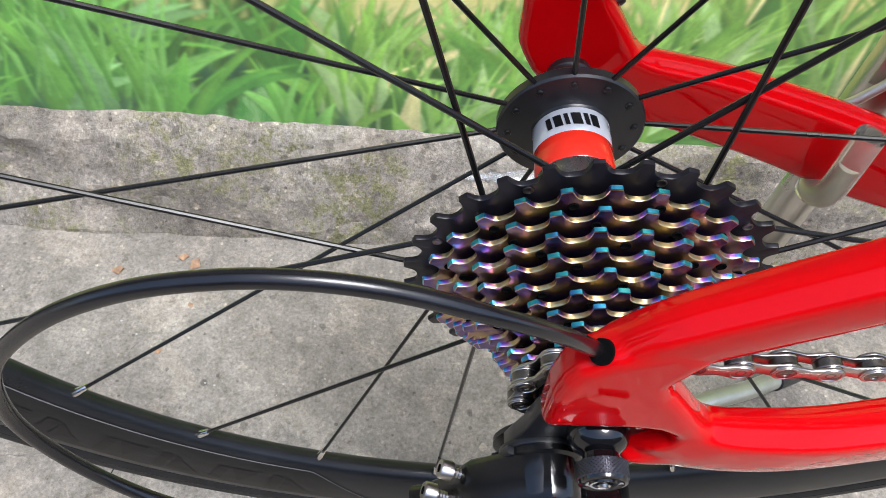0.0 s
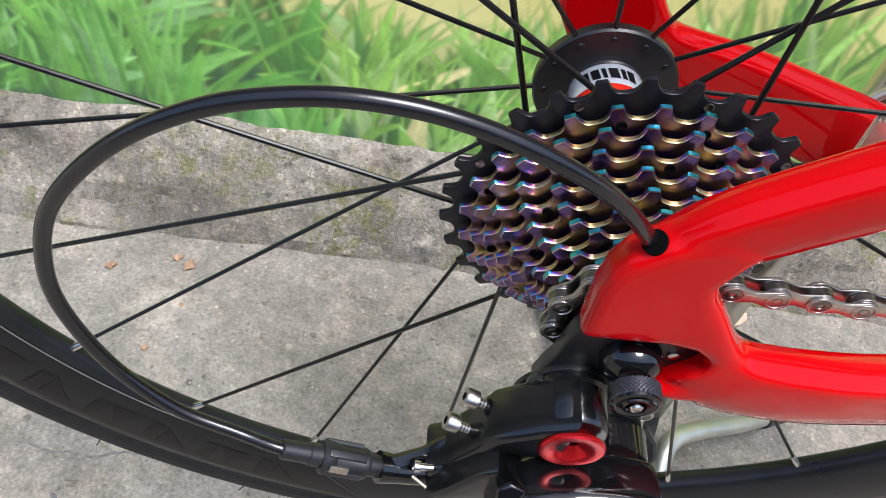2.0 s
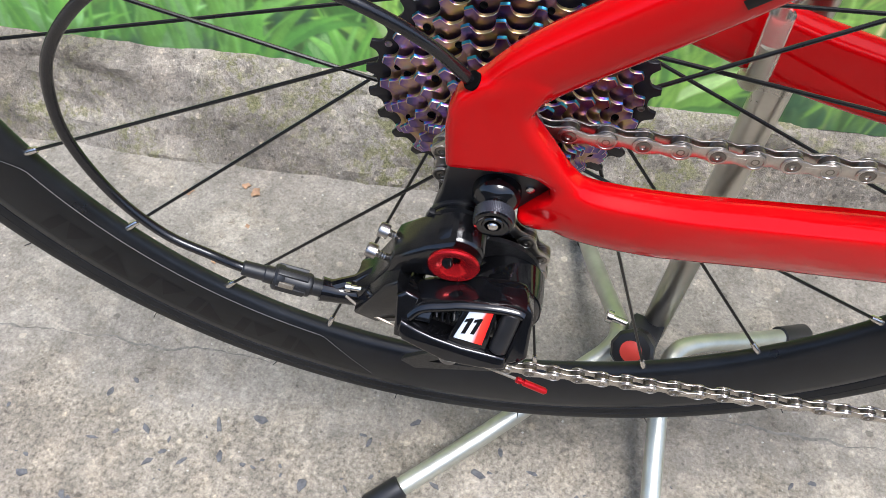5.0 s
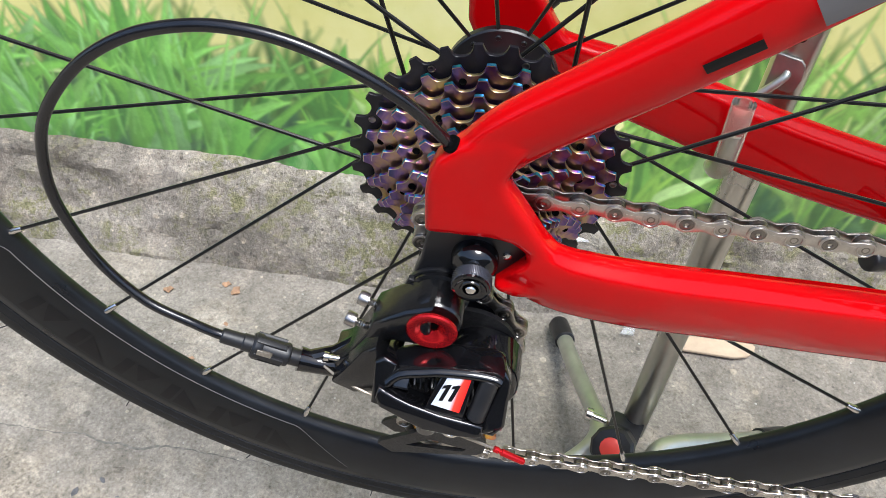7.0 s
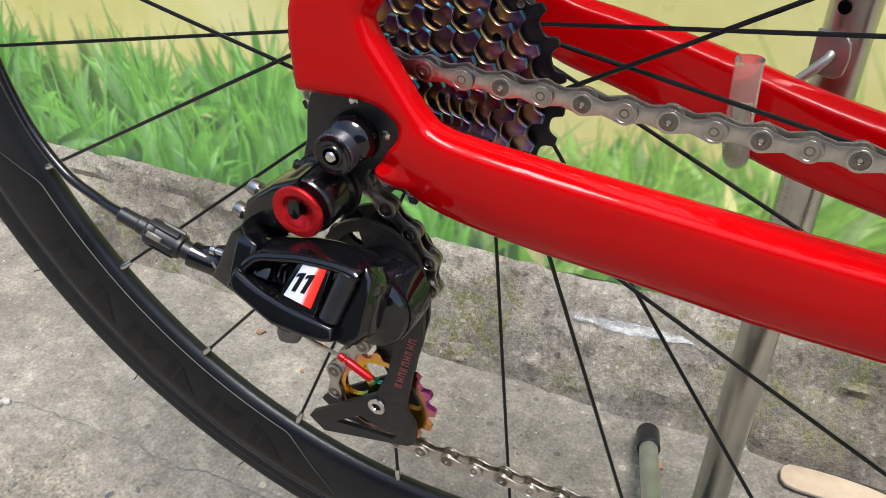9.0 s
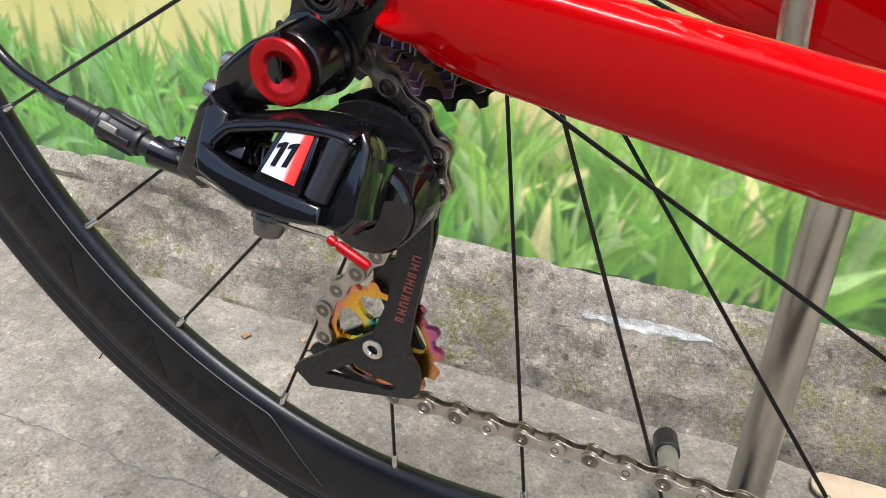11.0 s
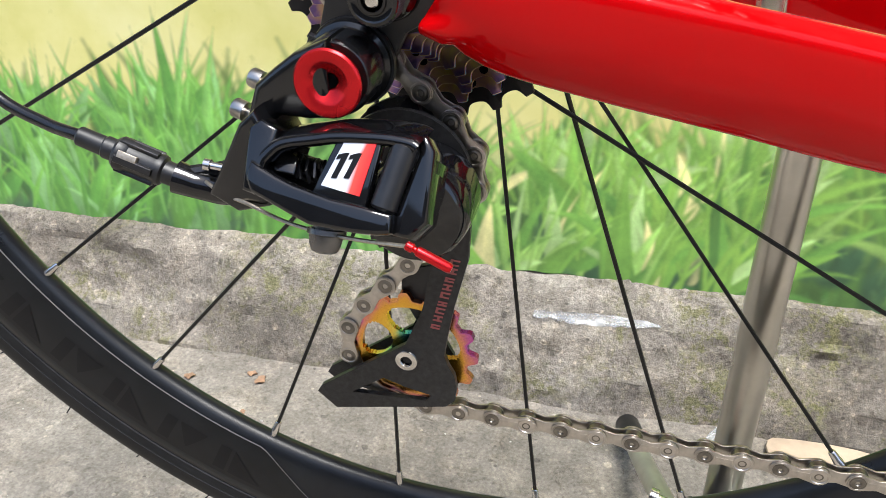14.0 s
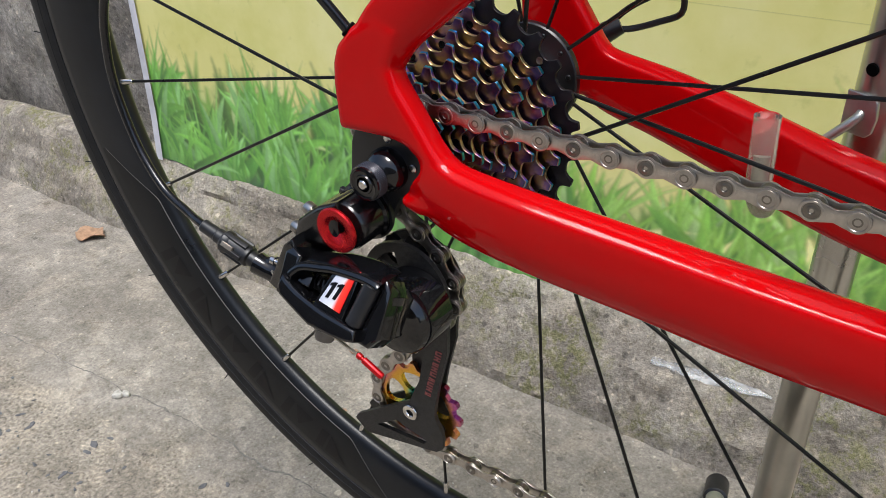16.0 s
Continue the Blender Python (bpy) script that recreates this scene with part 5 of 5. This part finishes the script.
# ---- gear cable housing
route = [A(-0.0075, -0.0705, 0.0395), A(-0.0138, -0.0724, 0.0472), A(-0.0265, -0.0775, 0.0640), A(-0.0420, -0.0800, 0.0755), A(-0.0590, -0.0800, 0.0822), A(-0.0750, -0.0800, 0.0850), A(-0.0915, -0.0800, 0.0840), A(-0.1100, -0.0800, 0.0780),
         A(-0.1280, -0.0800, 0.0655), A(-0.1435, -0.0800, 0.0465), A(-0.1510, -0.0800, 0.0270), A(-0.1525, -0.0805, 0.0040), A(-0.1440, -0.0820, -0.0225), A(-0.1280, -0.0848, -0.0400), A(-0.1100, -0.0872, -0.0470), b1 + d * 0.012, b1 - d * 0.002]
g = Geo()
g.tube(spline(route, 8), 0.0020, 18)
housing = part("gear_cable", g, HOUSING, bike, "black shift cable housing in a wide loop")
g = Geo()
g.lathe([(0.0027, 0.0125), (0.0031, 0.012), (0.0032, 0.004), (0.0036, 0.0035), (0.0036, -0.001), (0.0028, -0.001)], b1, d, 20)
part("ferrule", g, PLASTIC, housing, "black plastic ferrule")

# ---------------------------------------------------------------- the stand
stand = thing("bike_stand", "stainless steel bicycle display stand with folding legs", "bike stand")
SX, SY = 0.1440, 0.0986
g = Geo()
g.lathe([(0.0095, 0.070), (0.0105, 0.072), (0.0105, 0.600), (0.0095, 0.602), (0.0085, 0.602)], (SX, SY, 0), (0, 0, 1), 40)
post = part("post", g, STAINLESS, stand, "brushed stainless upright tube with holes")
for z in (0.449, 0.485, 0.521, 0.557):
    g = Geo()
    g.lathe([(0.0030, 0.0), (0.0026, 0.0004), (0.0025, 0.0006)], (SX - 0.0045, SY - 0.00985, z), (-0.42, -0.9, 0), 18)
    part("hole", g, HOLE, post)
g = Geo()
fr = (Vector((SX - 0.004, SY - 0.0112, 0.429)), Vector((0.9, -0.42, 0)), Vector((0, 0, 1)), Vector((-0.42, -0.9, 0)))
g.prism([(-0.0085, -0.0095), (0.004, -0.0095), (0.0065, -0.007), (0.0075, 0.0), (0.0065, 0.007), (0.004, 0.0095), (-0.0085, 0.0095)], -0.001, 0.0012, 0.0006, fr)
part("bracket", g, BRUSHED, stand, "bent stainless bracket plate")
g = Geo()
hook = spline([(SX - 0.006, SY - 0.006, 0.430), A(0.139, 0.086, -0.0115), A(0.129, 0.084, -0.0230), A(0.1185, 0.0835, -0.034), A(0.1148, 0.0780, -0.046), A(0.1128, 0.0600, -0.0510), A(0.1122, 0.0475, -0.0430), A(0.1112, 0.0435, -0.0300), A(0.1100, 0.0430, -0.006)], 7)
g.tube(hook[:-4], 0.0022, 14)
part("hook", g, ZINC, stand, "bright steel hook under the chain stay")
g = Geo()
sl = [p for p in hook[36:]] + [A(0.1098, 0.0430, -0.0015)]
g.tube(sl, 0.0056, 24, (False, False))
g.tube(sl[::-1], 0.0042, 24, (False, False))
part("sleeve", g, CLEAR, stand, "clear plastic tube over the hook")


def leg(points, feet):
    g = Geo()
    c = spline(points, 8)
    g.tube(c, 0.0078, 20)
    ob = part("leg", g, ZINC, stand, "bent zinc-plated tube leg")
    for a, b in feet:
        a, b = Vector(a), Vector(b)
        g = Geo()
        dd = (b - a).length
        g.lathe([(0.0082, 0), (0.0098, 0.001), (0.0100, dd - 0.003), (0.0085, dd), (0.004, dd + 0.0006)], a, b - a, 24)
        part("rubber_foot", g, PLASTIC, ob, "black rubber end cap")


leg([(0.088, 0.246, 0.014), (0.100, 0.180, 0.040), (0.1120, 0.118, 0.068), (0.116, 0.092, 0.078), (0.1080, 0.072, 0.078), (0.082, 0.052, 0.064), (0.02, 0.004, 0.036), (-0.066, -0.062, 0.012)], [((0.0935, 0.2160, 0.0258), (0.0878, 0.2470, 0.0136)), ((-0.045, -0.046, 0.019), (-0.070, -0.065, 0.011))])
leg([(0.298, 0.150, 0.014), (0.24, 0.118, 0.045), (0.190, 0.096, 0.066), (0.166, 0.082, 0.072), (0.156, 0.062, 0.068), (0.1530, 0.030, 0.052), (0.152, -0.075, 0.012)], [((0.268, 0.1335, 0.030), (0.300, 0.1512, 0.0128)), ((0.1520, -0.050, 0.0215), (0.152, -0.078, 0.011))])
g = Geo()
kn = Vector((-0.35, -0.62, 0.70)).normalized()
g.lathe([(0.0130, -0.020), (0.0150, -0.018), (0.0150, -0.004), (0.0168, -0.003), (0.0172, 0.004), (0.0150, 0.007), (0.0090, 0.0075)], A(0.1200, 0.0560, -0.331), kn, 10)
knob = part("clamp_knob", g, PLASTIC, stand, "black clamp knob with a red centre")
g = Geo()
g.lathe([(0.0085, 0.0070), (0.0085, 0.0084), (0.0070, 0.0092), (0.001, 0.0094)], A(0.1200, 0.0560, -0.331), kn, 28)
part("knob_cap", g, RED_PLASTIC, knob, "red centre disc")
g = Geo()
g.box((0.133, 0.083, 0.082), (0.026, 0.030, 0.026), (0, 0, -20), 0.005)
part("joint_block", g, PLASTIC, stand, "black plastic leg joint")
g = Geo()
g.lathe([(0.0030, 0.0), (0.0030, 0.012), (0.0055, 0.0122), (0.0055, 0.017), (0.0030, 0.0175)], (0.118, 0.088, 0.094), (-0.95, 0.2, 0.15), 12)
part("bolt", g, STEEL, stand)

# ---------------------------------------------------------------- small things on the floor and kerb
def flake(name, pts, z, thick, mat, label, category, bend=0.0):
    g = Geo()
    g.prism(pts, 0, thick, thick * 0.3, (Vector((0, 0, z)), Vector((1, 0, 0)), Vector((0, 1, 0)), Vector((0, 0, 1))), 2)
    if bend:
        cx = sum(p[0] for p in pts) / len(pts)
        g.v = [(x, y, zz + bend * abs(math.sin((x - cx) * 90)) + bend * 0.5 * abs(math.sin(y * 130))) for x, y, zz in g.v]
    return thing(name, label, category, geo=g, mat=mat)


flake("cardboard_piece", [(0.207, 0.266), (0.2025, 0.262), (0.2005, 0.255), (0.2015, 0.247), (0.206, 0.242), (0.214, 0.2405), (0.240, 0.2400), (0.266, 0.2395), (0.280, 0.243), (0.288, 0.250), (0.2895, 0.257), (0.285, 0.264), (0.270, 0.267), (0.248, 0.2685), (0.225, 0.268)], 0.004, 0.004, CARD, "torn strip of brown cardboard lying by the kerb", "cardboard")
flake("paper_scrap", [(0.1516, 0.249), (0.1575, 0.262), (0.1625, 0.270), (0.172, 0.271), (0.1655, 0.250)], 0.004, 0.002, SCRAP, "small white paper scrap lying by the kerb", "paper", 0.003)
g = Geo()
rows = []
for i in range(41):
    t = i / 40
    x = -0.003 + 0.110 * t
    w = 0.0044 * math.sin(math.pi * min(1, t * 0.86 + 0.12)) ** 0.7 + 0.0012 * noise.noise((t * 11, 0, 0))
    rows.append([])
    for k in range(6):
        z = 0.0710 + 0.002 * t + 0.0008 * noise.noise((t * 5, 3, 0)) + w * (k / 5 - 0.5) * 2
        q = kerb_point(x, 0.309 + (z - 0.070) * 0.58, z)
        rows[-1].append((q[0], q[1] - 0.0022 - 0.0008 * noise.noise((t * 20, k * 0.7, 1)), q[2] + 0.0012))
g.rings(rows, close=False, caps=(False, False))
back = [[(p[0], p[1] + 0.0016, p[2] - 0.0008) for p in r] for r in rows]
g.rings(back, close=False, caps=(False, False))
thing("plastic_film", "crumpled strip of white plastic film stuck on the kerb", "plastic film", geo=g, mat=SCRAP)


def dry_leaf(x, y, size, turn, z, label):
    g = Geo()
    nx, ny = 14, 5
    rows = []
    for i in range(nx + 1):
        t = i / nx
        w = math.sin(math.pi * min(1, 0.06 + t)) ** 0.7 * 0.33
        rows.append([])
        for k in range(ny):
            s = (k / (ny - 1) - 0.5) * 2
            px, py = (t - 0.5) * size, s * w * size * (1 + 0.25 * math.sin(9 * t + 2 * s))
            pz = z + 0.001 + size * 0.16 * (abs(math.sin(5.2 * t + 0.6)) * 0.7 + 0.35 * s * s)
            c, sn = math.cos(turn), math.sin(turn)
            rows[-1].append((x + px * c - py * sn, y + px * sn + py * c, pz))
    g.rings(rows, close=False, caps=(False, False))
    top = len(g.v)
    rows = [[(p[0], p[1], p[2] - 0.0006) for p in r] for r in rows]
    g.rings(rows, close=False, caps=(False, False))
    return thing("dry_leaf", label, "leaf", geo=g, mat=LEAF)


dry_leaf(-0.800, 0.236, 0.050, 0.25, 0.0, "curled brown dry leaf lying by the kerb")
dry_leaf(-0.246, 0.240, 0.013, 1.2, 0.001, "small torn brown leaf on the concrete")
dry_leaf(-0.258, 0.247, 0.010, 0.2, 0.001, "small torn brown leaf on the concrete")
dry_leaf(-0.314, 0.230, 0.011, 0.4, 0.001, "small torn brown leaf on the concrete")
dry_leaf(-0.243, 0.197, 0.006, 2.2, 0.001, "tiny orange leaf scrap on the concrete")
dry_leaf(-0.262, 0.150, 0.007, 0.3, 0.002, "tiny orange leaf scrap on the concrete")
dry_leaf(0.105, 0.222, 0.010, 1.4, 0.002, "tiny orange leaf scrap on the concrete")

rng = random.Random(11)


def chip(g, x, y, r, h):
    k = rng.randint(5, 8)
    pts = [(x + r * rng.uniform(0.6, 1.1) * math.cos(2 * math.pi * i / k) * 1.25, y + r * rng.uniform(0.6, 1.1) * math.sin(2 * math.pi * i / k)) for i in range(k)]
    z = hills(x, y, 0.004, 0.4) + hills(x, y, 0.002, 0.07)
    g.prism(pts, z - 0.001, z + h, h * 0.5, (Vector((0, 0, 0)), Vector((1, 0, 0)), Vector((0, 1, 0)), Vector((0, 0, 1))), 2)


def sliver(g, x, y, r, h):
    k, turn, thin = rng.randint(5, 7), rng.uniform(0, 3.14), rng.uniform(0.3, 0.7)
    pts = []
    for i in range(k):
        a = 2 * math.pi * (i + rng.uniform(-0.25, 0.25)) / k
        px, py = r * rng.uniform(0.7, 1.2) * math.cos(a), r * thin * rng.uniform(0.6, 1.2) * math.sin(a)
        pts.append((x + px * math.cos(turn) - py * math.sin(turn), y + px * math.sin(turn) + py * math.cos(turn)))
    z = hills(x, y, 0.004, 0.4) + hills(x, y, 0.002, 0.07)
    g.prism(pts, z - 0.001, z + h, h * 0.5, (Vector((0, 0, 0)), Vector((1, 0, 0)), Vector((0, 1, 0)), Vector((0, 0, 1))), 2)


g = Geo()
for i in range(1150):
    x, y = rng.uniform(-0.80, 0.45), rng.uniform(-0.45, 0.02)
    if rng.random() > (y + 0.06) * 10:
        sliver(g, x, y, rng.choice((0.0015, 0.002, 0.003, 0.004, 0.005, 0.006)) * rng.uniform(0.8, 1.2), 0.0009)
tagged(thing("grit", "dark stone chips set in the worn concrete", "gravel", geo=g, mat=STONE), kind="stuff")
g = Geo()
for i in range(260):
    x, y = rng.uniform(-0.9, 0.45), rng.uniform(-0.45, 0.27)
    chip(g, x, y, rng.uniform(0.0004, 0.0012), 0.0008)
tagged(thing("grit", "pale sand grains scattered on the concrete", "gravel", geo=g, mat=STONE_PALE), kind="stuff")
g = Geo()
chip(g, -0.481, 0.040, 0.007, 0.006)
chip(g, -0.476, 0.046, 0.005, 0.005)
thing("pebble", "pale broken pebble on the concrete floor", "pebble", geo=g, mat=STONE_PALE)

# hairline joint in the concrete, drawn as a flat dark strip on the floor
g = Geo()
rows = []
for i in range(420):
    x = -0.95 + 1.35 * i / 419
    y = 0.056 + 0.10 * min(0, x + 0.40) * 0.6 + hills(x, 9, 0.006, 0.05) + hills(x, 4, 0.003, 0.015) + hills(x, 6, 0.0016, 0.005)
    w = 0.0003 + 0.0020 * max(0, noise.noise((x * 9, 1, 0)) + 0.15) + 0.0012 * max(0, noise.noise((x * 70, 3, 0)))
    z = hills(x, y, 0.004, 0.4) + hills(x, y, 0.002, 0.07) + 0.0006
    rows.append([(x, y - w, z), (x, y, z - 0.0002), (x, y + w, z)])
g.rings(rows, close=False, caps=(False, False))
tagged(thing("floor_crack", "hairline crack across the concrete floor", "crack", geo=g, mat=CRACK), kind="structure")
